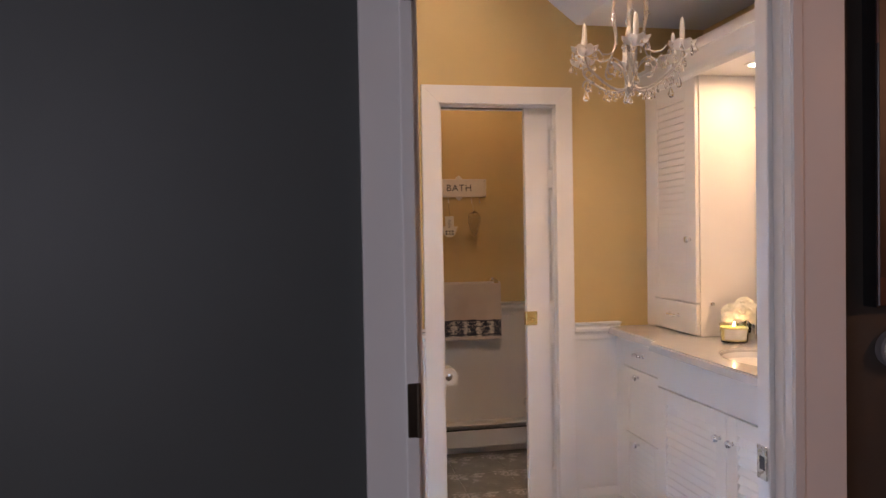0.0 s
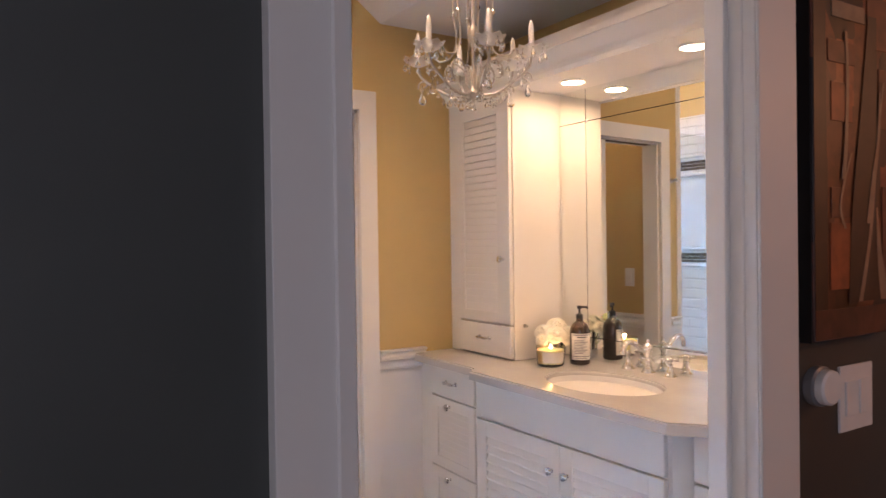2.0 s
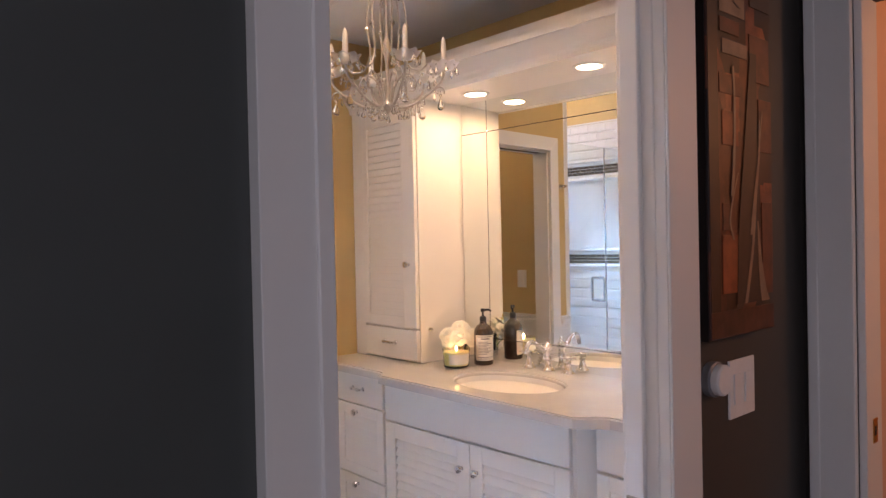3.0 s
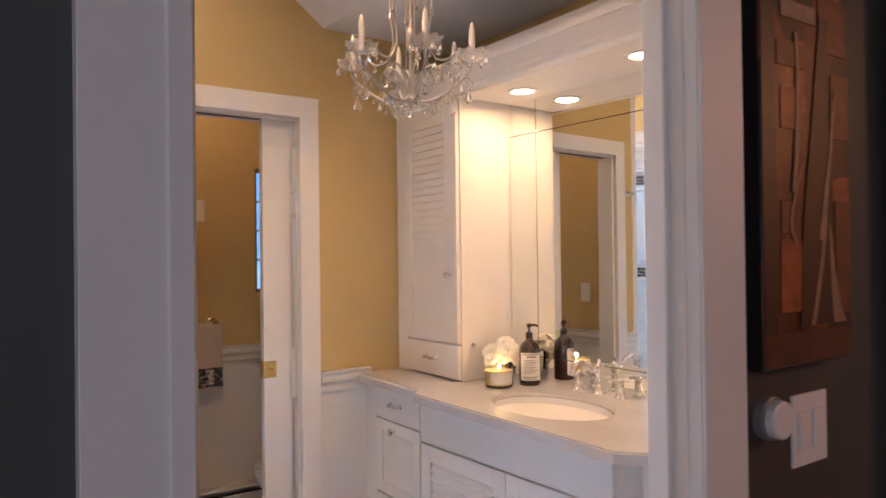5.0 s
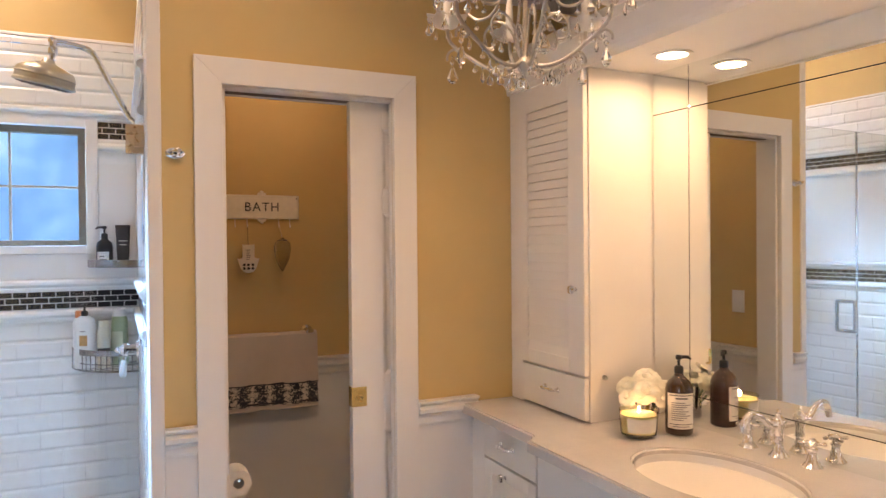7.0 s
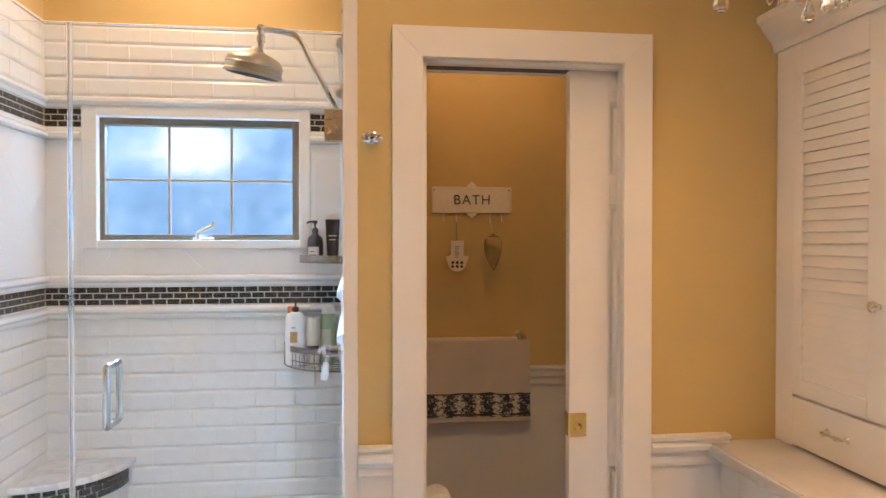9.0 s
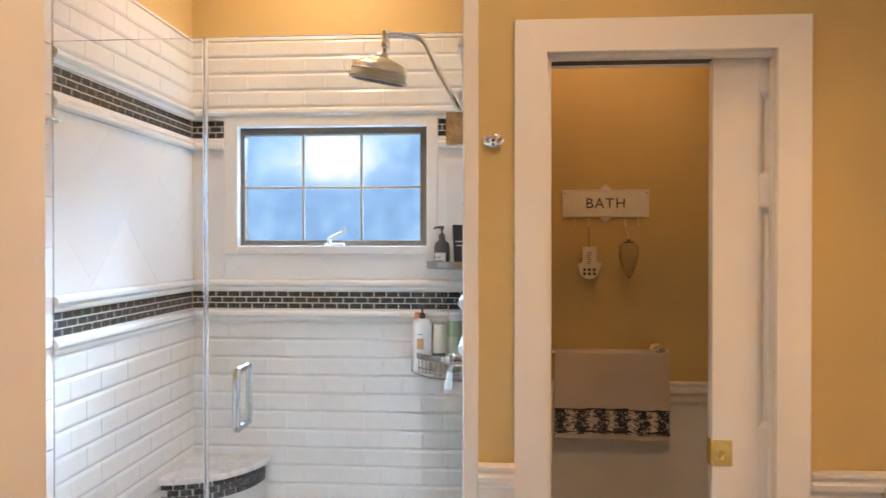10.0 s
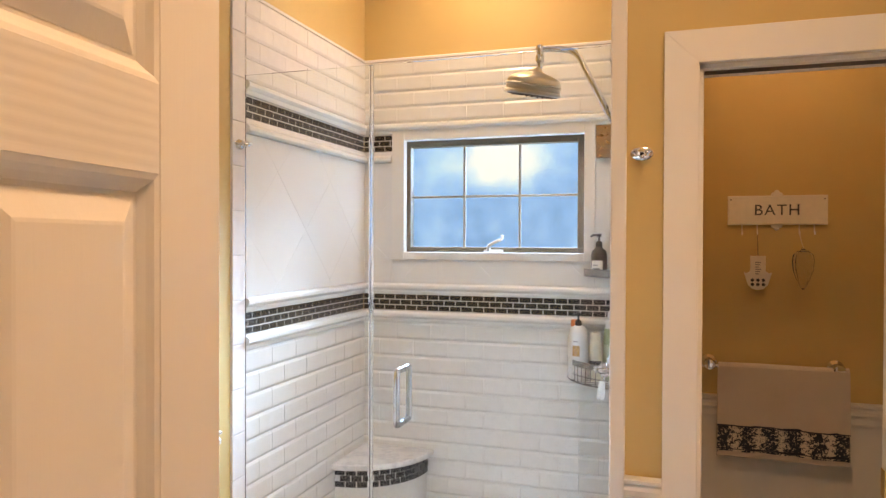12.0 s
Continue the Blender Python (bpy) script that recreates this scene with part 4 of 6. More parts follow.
def bottle(name, at, profile, material, label, category, cap=None, cap_mat=None, pump=None, seg=24, squash=1.0, band=None):
    """A turned bottle with its cap or pump and a label band."""
    t = thing(name, at, label, category)
    body = lathe(profile, at, seg)
    if squash != 1.0:
        bmesh.ops.scale(body, verts=body.verts, vec=(1, squash, 1), space=Matrix.Translation(-Vector(at)))
    part("body", body, material, t, smooth=True)
    topz = profile[-1][1]
    if cap:
        part("cap", lathe([(r, topz + h) for r, h in cap], at, seg), cap_mat, t, smooth=True)
    if pump:
        x, y, z = at
        z += topz
        d = Vector((pump[0], pump[1], 0)).normalized()
        bm = lathe([(0.013, -0.002), (0.014, 0.0), (0.014, 0.016), (0.011, 0.020), (0.0045, 0.022), (0.0045, 0.038), (0.009, 0.040), (0.010, 0.050), (0.007, 0.053), (0, 0.054)], (x, y, z), 18)
        tube([(x, y, z + 0.047), Vector((x, y, z + 0.047)) + d * 0.026, Vector((x, y, z + 0.040)) + d * 0.036], [0.0055, 0.005, 0.0035], 10, into=bm)
        part("pump", bm, cap_mat, t, "black pump top" if cap_mat is BLACK else "", True)
    if band:
        r, z0, z1, a0, a1, mat, lines = band
        n = 14
        bm = bmesh.new()
        ring = [[bm.verts.new((at[0] + r * math.cos(radians(a0 + (a1 - a0) * i / n)), at[1] + squash * r * math.sin(radians(a0 + (a1 - a0) * i / n)), at[2] + z)) for i in range(n + 1)] for z in (z0, z1)]
        for i in range(n):
            bm.faces.new([ring[0][i], ring[0][i + 1], ring[1][i + 1], ring[1][i]])
        lab = part("label", bm, mat, t, "printed paper label", True)
        for f0, f1, za, zb, m in lines:
            bm = bmesh.new()
            r2 = r + 0.0006
            ring = [[bm.verts.new((at[0] + r2 * math.cos(radians(a0 + (a1 - a0) * (f0 + (f1 - f0) * i / 6))), at[1] + squash * r2 * math.sin(radians(a0 + (a1 - a0) * (f0 + (f1 - f0) * i / 6))), at[2] + z0 + (z1 - z0) * z)) for i in range(7)] for z in (za, zb)]
            for i in range(6):
                bm.faces.new([ring[0][i], ring[0][i + 1], ring[1][i + 1], ring[1][i]])
            part("print", bm, m, lab)
    return t


WHITEPLASTIC = plain("white_plastic", (0.78, 0.78, 0.77), 0.35, 0.03, 30)
CREAM = plain("cream_plastic", (0.72, 0.68, 0.56), 0.4, 0.05, 30)
GREEN = plain("sage_green_plastic", (0.33, 0.42, 0.27), 0.35, 0.1, 30)
DARKTUBE = plain("dark_brown_plastic", (0.035, 0.026, 0.026), 0.35, 0.2, 30)
ORANGE = plain("orange_plastic", (0.75, 0.22, 0.06), 0.4, 0.05, 30)
OCHREPRINT = plain("ochre_print", (0.5, 0.27, 0.08), 0.5, 0.3, 60)
PAPER = plain("white_label_paper", (0.78, 0.74, 0.68), 0.6, 0.04, 50)
INK = plain("dark_ink", (0.05, 0.05, 0.055), 0.6, 0.1, 50)
GREYINK = plain("grey_ink", (0.30, 0.28, 0.27), 0.6, 0.1, 50)
LZ = 1.0005
bottle("lotion_bottle", (0.272, 4.285, LZ), [(0.038, 0), (0.042, 0.004), (0.043, 0.02), (0.043, 0.180), (0.038, 0.205), (0.024, 0.220), (0.014, 0.226)], WHITEPLASTIC, "white pump bottle with an ochre label in the shower basket", "bottle", cap_mat=BLACK, pump=(-0.6, -1), squash=0.75,
       band=(0.0436, 0.03, 0.180, 215, 305, WHITEPLASTIC, [(0.3, 0.75, 0.45, 0.75, OCHREPRINT), (0.35, 0.8, 0.22, 0.32, INK), (0.35, 0.65, 0.85, 0.88, GREYINK)]))
bottle("conditioner_bottle", (0.252, 4.352, LZ), [(0.024, 0), (0.027, 0.004), (0.028, 0.02), (0.028, 0.19), (0.022, 0.208), (0.018, 0.212)], WHITEPLASTIC, "white bottle with an orange cap in the shower basket", "bottle", [(0.020, 0), (0.020, 0.026), (0.017, 0.030), (0, 0.031)], ORANGE)
bottle("cream_bottle", (0.345, 4.262, LZ), [(0.023, 0), (0.025, 0.003), (0.025, 0.155), (0.022, 0.165)], CREAM, "small cream bottle with a black band in the shower basket", "bottle", [(0.021, 0), (0.021, 0.025), (0.018, 0.036), (0, 0.038)], CREAM, band=(0.0256, 0.055, 0.085, 180, 360, INK, []))
bottle("green_bottle", (0.408, 4.300, LZ), [(0.030, 0), (0.034, 0.004), (0.036, 0.03), (0.034, 0.19), (0.029, 0.215)], GREEN, "sage green bottle with a white cap in the shower basket", "bottle", [(0.027, 0), (0.027, 0.030), (0.022, 0.036), (0, 0.037)], WHITEPLASTIC, squash=0.8, band=(0.0366, 0.04, 0.15, 210, 290, plain("pale_green_label", (0.55, 0.6, 0.45), 0.5), []))
LZ = 1.4395
bottle("hand_wash_bottle", (0.352, 4.325, LZ), [(0.031, 0), (0.034, 0.004), (0.034, 0.080), (0.030, 0.100), (0.014, 0.114), (0.012, 0.120)], BLACK, "black pump bottle on the small shower shelf", "bottle", cap_mat=BLACK, pump=(-1, -0.3), band=(0.0346, 0.006, 0.060, 215, 300, PAPER, [(0.2, 0.8, 0.3, 0.4, INK), (0.2, 0.6, 0.6, 0.66, INK)]))
tb = thing("shampoo_tube", (0.426, 4.335, LZ), "dark brown tube standing on its cap on the small shelf", "tube")
bm = bmesh.new()
ra = [bm.verts.new((0.426 + 0.024 * math.cos(2 * math.pi * k / 20), 4.335 + 0.020 * math.sin(2 * math.pi * k / 20), LZ + 0.022)) for k in range(20)]
rb = [bm.verts.new((0.426 + 0.031 * math.cos(2 * math.pi * k / 20), 4.335 + 0.004 * math.sin(2 * math.pi * k / 20), LZ + 0.178)) for k in range(20)]
for k in range(20):
    bm.faces.new([ra[k], ra[(k + 1) % 20], rb[(k + 1) % 20], rb[k]])
bm.faces.new(ra[::-1])
bm.faces.new(rb)
part("body", bm, DARKTUBE, tb, smooth=True)
part("cap", lathe([(0.020, 0), (0.021, 0.002), (0.021, 0.021), (0, 0.022)], (0.426, 4.335, LZ), 20), BLACK, tb, smooth=True)
for z, wd in ((0.105, 0.018), (0.088, 0.014)):
    part("print", box(0.426 - wd, 4.3215, LZ + z, 0.426 + wd, 4.3225, LZ + z + 0.004), PAPER, tb)

# marble corner seat with a mosaic apron
m_, nt_, p_ = nodes_of("white_marble")
v_ = noise_node(nt_, 5, 8, 0.7)
nt_.links.new(ramp(nt_, v_.outputs[0], [(0.35, (0.74, 0.73, 0.72)), (0.48, (0.80, 0.79, 0.78)), (0.52, (0.62, 0.62, 0.63)), (0.56, (0.80, 0.79, 0.78))]).outputs[0], p_.inputs["Base Color"])
p_.inputs["Roughness"].default_value = 0.12
MARBLE = m_
bn = thing("shower_bench", (-0.62, 4.25, 0), "quarter-round white marble corner seat with a black mosaic apron", "shower seat")
cx, cy, n = XL + 0.012, YW - 0.012, 24


def quarter(r):
    return [(cx, cy)] + [(cx + r * math.sin(k * math.pi / 2 / n), cy - r * math.cos(k * math.pi / 2 / n)) for k in range(n + 1)]


part("seat", extrude(quarter(0.352), 0.580, 0.606, 0.005), MARBLE, bn)
part("apron", extrude(quarter(0.317), 0.001, 0.579), GROUT, bn)
SEATAT = (cx, cy)
# robe hooks
for at, d in (((0.565, YB, 1.808), (0, -1, 0)), ((XL + 0.010, 3.355, 1.905), (1, 0, 0))):
    hk = thing("robe_hook", at, "small polished chrome robe hook on an oval plate", "hook", "robe hooks")
    o, side = Vector(d), Vector(d).cross(Vector((0, 0, 1)))
    pl = lathe([(0.017, 0), (0.017, 0.003), (0.013, 0.006), (0.006, 0.008), (0.005, 0.020), (0.010, 0.026), (0.012, 0.032), (0.008, 0.037), (0, 0.038)], (0, 0, 0), 24)
    for v in pl.verts:
        if v.co.z < 0.007:
            v.co.x *= 1.7
    rot = Matrix((side, Vector((0, 0, 1)).cross(side) * 0 + Vector((0, 0, 1)), o)).transposed().to_4x4()
    bmesh.ops.transform(pl, matrix=Matrix.Translation(at) @ rot, verts=pl.verts)
    bmesh.ops.recalc_face_normals(pl, faces=pl.faces)
    part("plate", pl, CHROME, hk, smooth=True)
    p0 = Vector(at) + o * 0.012
    for s in (-1, 1):
        part("prong", tube([p0, p0 + side * s * 0.014 + o * 0.012 + Vector((0, 0, -0.006)), p0 + side * s * 0.022 + o * 0.020 + Vector((0, 0, 0.004))], [0.004, 0.004, 0.005], 8), CHROME, hk, smooth=True)

# ---- toilet room ----
ENAMEL = paint("heater_enamel", (0.70, 0.69, 0.67), 0.4, 0.04, 120, 0.05)
ht = thing("baseboard_heater", (1.2, 4.29, 0), "long white baseboard heater along the wall", "heater")
part("back_plate", box(0.615, 4.318, 0.012, 1.90, 4.3225, 0.205, 0.001), ENAMEL, ht)
part("top_lip", profile_run([(0, 0), (0.050, -0.008), (0.060, -0.016), (0.060, -0.019), (0.049, -0.012), (0, -0.004)], (0.615, 4.3175, 0.205), (1.90, 4.3175, 0.205), (0, -1, 0)), ENAMEL, ht)
part("front_panel", box(0.615, 4.258, 0.050, 1.90, 4.262, 0.158, 0.0015), ENAMEL, ht)
part("damper", profile_run([(0, 0), (0.034, 0.006), (0.034, 0.009), (0, 0.003)], (0.615, 4.305, 0.164), (1.90, 4.305, 0.164), (0, -1, 0)), ENAMEL, ht)
part("fin_core", box(0.62, 4.266, 0.06, 1.895, 4.312, 0.150), BRONZE, ht, "dark finned heating element")
for x in (0.605, 1.895):
    part("end_cap", box(x, 4.254, 0.0, x + 0.014, 4.318, 0.208, 0.003), ENAMEL, ht)

tl = thing("toilet", (1.62, 3.82, 0), "white porcelain toilet with the lid closed", "toilet")


def egg(cx, front, back, half, n=36):
    """Elongated outline pointing to -x."""
    pts = []
    for k in range(n):
        a = 2 * math.pi * k / n
        c, s = math.cos(a), math.sin(a)
        pts.append((cx + (back if c > 0 else front) * c, 3.82 + half * s * (1 - 0.10 * max(0, -c))))
    return pts


def loft(rings, cap=True):
    bm = bmesh.new()
    vs = [[bm.verts.new((x, y, z)) for x, y in pts] for pts, z in rings]
    for a, b in zip(vs, vs[1:]):
        for k in range(len(a)):
            bm.faces.new([a[k], a[(k + 1) % len(a)], b[(k + 1) % len(a)], b[k]])
    if cap:
        bm.faces.new(vs[0][::-1])
        bm.faces.new(vs[-1])
    bmesh.ops.recalc_face_normals(bm, faces=bm.faces)
    return bm


part("bowl", loft([(egg(1.56, 0.14, 0.20, 0.105), 0.001), (egg(1.56, 0.135, 0.20, 0.10), 0.05), (egg(1.55, 0.13, 0.21, 0.10), 0.16), (egg(1.54, 0.17, 0.22, 0.13), 0.26), (egg(1.53, 0.215, 0.22, 0.17), 0.34), (egg(1.53, 0.225, 0.22, 0.182), 0.385), (egg(1.53, 0.22, 0.22, 0.178), 0.398)]), PORCELAIN, tl, smooth=True)
part("seat", loft([(egg(1.53, 0.228, 0.19, 0.184), 0.402), (egg(1.53, 0.232, 0.19, 0.188), 0.410), (egg(1.53, 0.228, 0.19, 0.184), 0.420)]), PORCELAIN, tl, smooth=True)
part("lid", loft([(egg(1.53, 0.226, 0.19, 0.182), 0.4225), (egg(1.53, 0.230, 0.19, 0.186), 0.430), (egg(1.53, 0.224, 0.19, 0.180), 0.440), (egg(1.53, 0.18, 0.16, 0.14), 0.447)]), PORCELAIN, tl, smooth=True)
part("tank", box(1.78, 3.61, 0.40, 1.985, 4.03, 0.74, 0.02, seg=3), PORCELAIN, tl, smooth=True)
part("tank_lid", box(1.768, 3.60, 0.742, 1.992, 4.04, 0.775, 0.010, seg=3), PORCELAIN, tl, smooth=True)
part("flush_lever", tube([(1.782, 3.66, 0.69), (1.765, 3.66, 0.69), (1.760, 3.70, 0.685)], 0.006, 8), CHROME, tl, "chrome flush lever", True)
tp = thing("toilet_roll_holder", (0.605, 3.52, 0.685), "toilet roll on a wall-mounted holder", "toilet roll holder")
part("bracket", tube(smooth_line([(0.607, 3.60, 0.685), (0.70, 3.60, 0.685), (0.775, 3.598, 0.685), (0.785, 3.585, 0.685), (0.785, 3.46, 0.685)], 5), 0.006, 8), CHROME, tp, smooth=True)
part("roll", lathe([(0.019, 0), (0.046, 0), (0.047, 0.003), (0.047, 0.097), (0.046, 0.10), (0.019, 0.10), (0.019, 0)], (0.785, 3.570, 0.672), 32, toward((0, -1, 0))), plain("tissue_paper", (0.80, 0.79, 0.77), 0.9, 0.03, 90), tp, "white paper roll", True)
sw = thing("light_switch", (0.607, 3.50, 1.15), "white rocker light switch on the toilet wall", "light switch")
part("plate", box(0.6045, 3.463, 1.143, 0.610, 3.537, 1.260, 0.0015), WHITEPLASTIC, sw)
part("rocker", box(0.6102, 3.484, 1.168, 0.614, 3.516, 1.235, 0.001), WHITEPLASTIC, sw)

# towel bar and towel
tbar = thing("towel_bar", (1.04, YT, 1.088), "chrome towel bar with round posts", "towel bar")
for x in (0.789, 1.245):
    part("post", lathe([(0.030, 0), (0.030, 0.005), (0.018, 0.012), (0.012, 0.030), (0.012, 0.052), (0.020, 0.056), (0.024, 0.068), (0.020, 0.080), (0, 0.084)], (x, YT - 0.008, 1.096), 28, toward((0, -1, 0))), CHROME, tbar, smooth=True)
part("bar", tube([(0.789, YT - 0.072, 1.092), (1.262, YT - 0.072, 1.092)], 0.008, 14), CHROME, tbar, smooth=True)


def terry(name, colour):
    m, nt, p = nodes_of(name)
    f, b = noise_node(nt, 420, 3), noise_node(nt, 6, 4)
    nt.links.new(ramp(nt, b.outputs[0], [(0.3, [c * 0.9 for c in colour]), (0.7, colour)]).outputs[0], p.inputs["Base Color"])
    p.inputs["Roughness"].default_value = 0.95
    p.inputs["Sheen Weight"].default_value = 0.3
    bump(nt, p, f.outputs[0], 0.7, 0.003)
    return m


def toile():
    """Ink-blue scrolls and foliage printed on cream cloth, in repeated clumps."""
    m, nt, p = nodes_of("toile_print_cloth")
    tc = nt.nodes.new("ShaderNodeTexCoord")
    sep = nt.nodes.new("ShaderNodeSeparateXYZ")
    nt.links.new(tc.outputs["Object"], sep.inputs[0])

    def op(kind, a, b=0.0):
        n = nt.nodes.new("ShaderNodeMath")
        n.operation = kind
        for i, v in enumerate((a, b)):
            if hasattr(v, "links"):
                nt.links.new(v, n.inputs[i])
            else:
                n.inputs[i].default_value = v
        return n.outputs[0]
    wave = op("ABSOLUTE", op("SINE", op("MULTIPLY", sep.outputs[0], math.pi / 0.082)))
    n, m2 = noise_node(nt, 190, 3, 0.55), noise_node(nt, 60, 3, 0.5)
    mass = op("ADD", op("MULTIPLY", wave, 0.16), op("ADD", op("MULTIPLY", n.outputs[0], 0.62), op("MULTIPLY", m2.outputs[0], 0.45)))
    dark = ramp(nt, mass, [(0.605, (0, 0, 0)), (0.63, (1, 1, 1))]).outputs[0]
    nt.links.new(mixed(nt, (0.66, 0.60, 0.52), (0.035, 0.04, 0.06), dark), p.inputs["Base Color"])
    p.inputs["Roughness"].default_value = 0.9
    return m


TERRY, TOILE = terry("beige_terry", (0.64, 0.55, 0.475)), toile()
NAVY = terry("navy_cloth", (0.03, 0.03, 0.045))
tw = thing("hand_towel", (1.05, YT - 0.075, 0.73), "beige terry hand towel with dark floral band on the bar", "towel")


def drape(z_top, z_bot, front, x0=0.822, x1=1.278, thick=0.007, lift=0.0):
    """A hanging length of cloth with soft folds; its foot hangs slightly aslant."""
    bm = bmesh.new()
    nx, nz = 40, 22
    grid = []
    for k in range(nz + 1):
        v = k / nz
        row = []
        for i in range(nx + 1):
            u = i / nx
            zb = z_bot - lift * u
            z = z_top + (zb - z_top) * v
            fold = 0.006 * math.sin(u * 9.0 + 0.8) * v + 0.003 * math.sin(u * 23 + v * 3) * v
            x = x0 + (x1 - x0) * u - 0.006 * v * (1 - u) + 0.004 * v * u
            row.append(bm.verts.new((x, front - fold - 0.002 * v, z)))
        grid.append(row)
    for k in range(nz):
        for i in range(nx):
            bm.faces.new([grid[k][i], grid[k][i + 1], grid[k + 1][i + 1], grid[k + 1][i]])
    bmesh.ops.recalc_face_normals(bm, faces=bm.faces)
    bmesh.ops.solidify(bm, geom=bm.faces[:], thickness=thick)
    return bm


YF_T = YT - 0.086
part("cloth", drape(1.094, 0.868, YF_T, lift=0.006), TERRY, tw, smooth=True)
part("roll_over", tube([(0.822, YT - 0.072, 1.0905), (0.95, YT - 0.072, 1.0915), (1.15, YT - 0.072, 1.0895), (1.278, YT - 0.072, 1.090)], 0.0165, 16), TERRY, tw, smooth=True)
part("back_cloth", drape(1.094, 0.80, YT - 0.052), TERRY, tw, smooth=True)
part("printed_band", drape(0.866, 0.765, YF_T - 0.0008, lift=0.006, thick=0.005), TOILE, tw, "cream band with dark blue floral print", True)
for z in (0.868, 0.778):
    part("stripe", drape(z, z - 0.005, YF_T - 0.0045, lift=0.006, thick=0.003), NAVY, tw, "narrow dark woven stripe", True)
part("hem", drape(0.764, 0.744, YF_T + 0.001, lift=0.004, thick=0.006), TERRY, tw, smooth=True)
part("lining", drape(0.80, 0.738, YT - 0.068, x1=1.270), NAVY, tw, "dark underside of the towel", True)

# enamel sign with hooks
ENAMELWHITE = plain("cream_enamel", (0.78, 0.74, 0.68), 0.3, 0.04, 30)
sg = thing("bath_sign", (1.036, YT - 0.012, 1.705), "cream enamel sign lettered BATH with hanging hooks", "sign")
part("board", box(0.857, YT - 0.010, 1.647, 1.215, YT - 0.003, 1.763, 0.002, seg=2), ENAMELWHITE, sg)
bm = bmesh.new()
for a, b, c, d in ((0.863, 1.7555, 1.209, 1.7580), (0.863, 1.652, 1.209, 1.6545), (0.8625, 1.652, 0.865, 1.758), (1.207, 1.652, 1.2095, 1.758)):
    box(a, YT - 0.0125, b, c, YT - 0.0098, d, 0.0008, into=bm)
part("rim", bm, ENAMELWHITE, sg)
for z, s in ((1.763, 1), (1.647, -1)):
    bm = bmesh.new()
    for dx, dz, r in ((0, 0.012, 0.010), (-0.013, 0.004, 0.008), (0.013, 0.004, 0.008), (0, 0.0, 0.012)):
        lathe([(r, 0), (r * 0.9, 0.004), (0, 0.006)], (1.036 + dx, YT - 0.004, z + s * dz), 14, toward((0, -1, 0)), bm)
    part("ornament", bm, ENAMELWHITE, sg, smooth=True)
cur = bpy.data.curves.new("lettering", "FONT")
cur.body, cur.size, cur.extrude, cur.align_x, cur.align_y, cur.space_character = "BATH", 0.060, 0.0006, "CENTER", "CENTER", 1.15
tmp = new("lettering", cur)
me = bpy.data.meshes.new_from_object(tmp)
bpy.data.objects.remove(tmp)
me.materials.clear()
me.materials.append(INK)
txt = new("lettering", me)
txt.parent = sg
txt.matrix_basis = Matrix.Translation(Vector((1.036, YT - 0.0110, 1.704)) - BASE[sg]) @ pose(0, 0, 0, 90, 0, 0)
tagged(txt, "dark serif lettering BATH")
for x in (0.868, 1.204):
    part("screw", lathe([(0.003, 0), (0.002, 0.001), (0, 0.0012)], (x, YT - 0.010, 1.748), 8, toward((0, -1, 0))), BRONZE, sg)
for x in (0.910, 0.966, 1.116, 1.169):
    part("hook", tube(smooth_line([(x, YT - 0.006, 1.648), (x, YT - 0.007, 1.625), (x, YT - 0.012, 1.610), (x, YT - 0.022, 1.610), (x, YT - 0.026, 1.620)], 4), 0.0018, 8), ENAMELWHITE, sg, "thin wire hook", True)
tg = thing("ceramic_tag", (0.968, YT - 0.02, 1.39), "white ceramic palm-shaped tag hanging on a string", "ornament")
out = [(-0.028, 0.135), (-0.028, 0.075), (-0.040, 0.066), (-0.051, 0.070), (-0.044, 0.045), (-0.036, 0.020), (-0.020, 0.004), (0, 0.0), (0.020, 0.004), (0.036, 0.020), (0.044, 0.045), (0.051, 0.070), (0.040, 0.066), (0.028, 0.075), (0.028, 0.135)]
bm = extrude([(x, z) for x, z in out], 0, 0.006, 0.001)
bmesh.ops.transform(bm, matrix=Matrix.Translation((0.968, YT - 0.017, 1.390)) @ pose(0, 0, 0, 90, 0, 0), verts=bm.verts)
bmesh.ops.recalc_face_normals(bm, faces=bm.faces)
part("palm", bm, ENAMELWHITE, tg)
part("string", tube([(0.968, YT - 0.020, 1.522), (0.966, YT - 0.022, 1.565), (0.966, YT - 0.019, 1.611)], 0.0016, 6), plain("jute", (0.35, 0.24, 0.13), 0.9), tg)
for i in range(3):
    for k in range(2):
        q = (0.968 - 0.020 + 0.020 * i, 1.412 + 0.017 * k)
        bm = bmesh.new()
        for a in range(5):
            lathe([(0.0035, 0), (0.003, 0.0006), (0, 0.0008)], (q[0] + 0.0036 * math.cos(a * 1.257), YT - 0.0231, q[1] + 0.0036 * math.sin(a * 1.257)), 8, toward((0, -1, 0)), bm)
        part("flower_print", bm, INK, tg)
for k in range(6):
    part("print", box(0.968 - 0.010, YT - 0.0238, 1.452 + k * 0.009, 0.968 + 0.004 + 0.003 * (k % 3), YT - 0.0229, 1.456 + k * 0.009), GREYINK, tg)
go = thing("glass_ornament", (1.125, YT - 0.045, 1.42), "clear glass drop ornament hanging from the sign", "ornament")
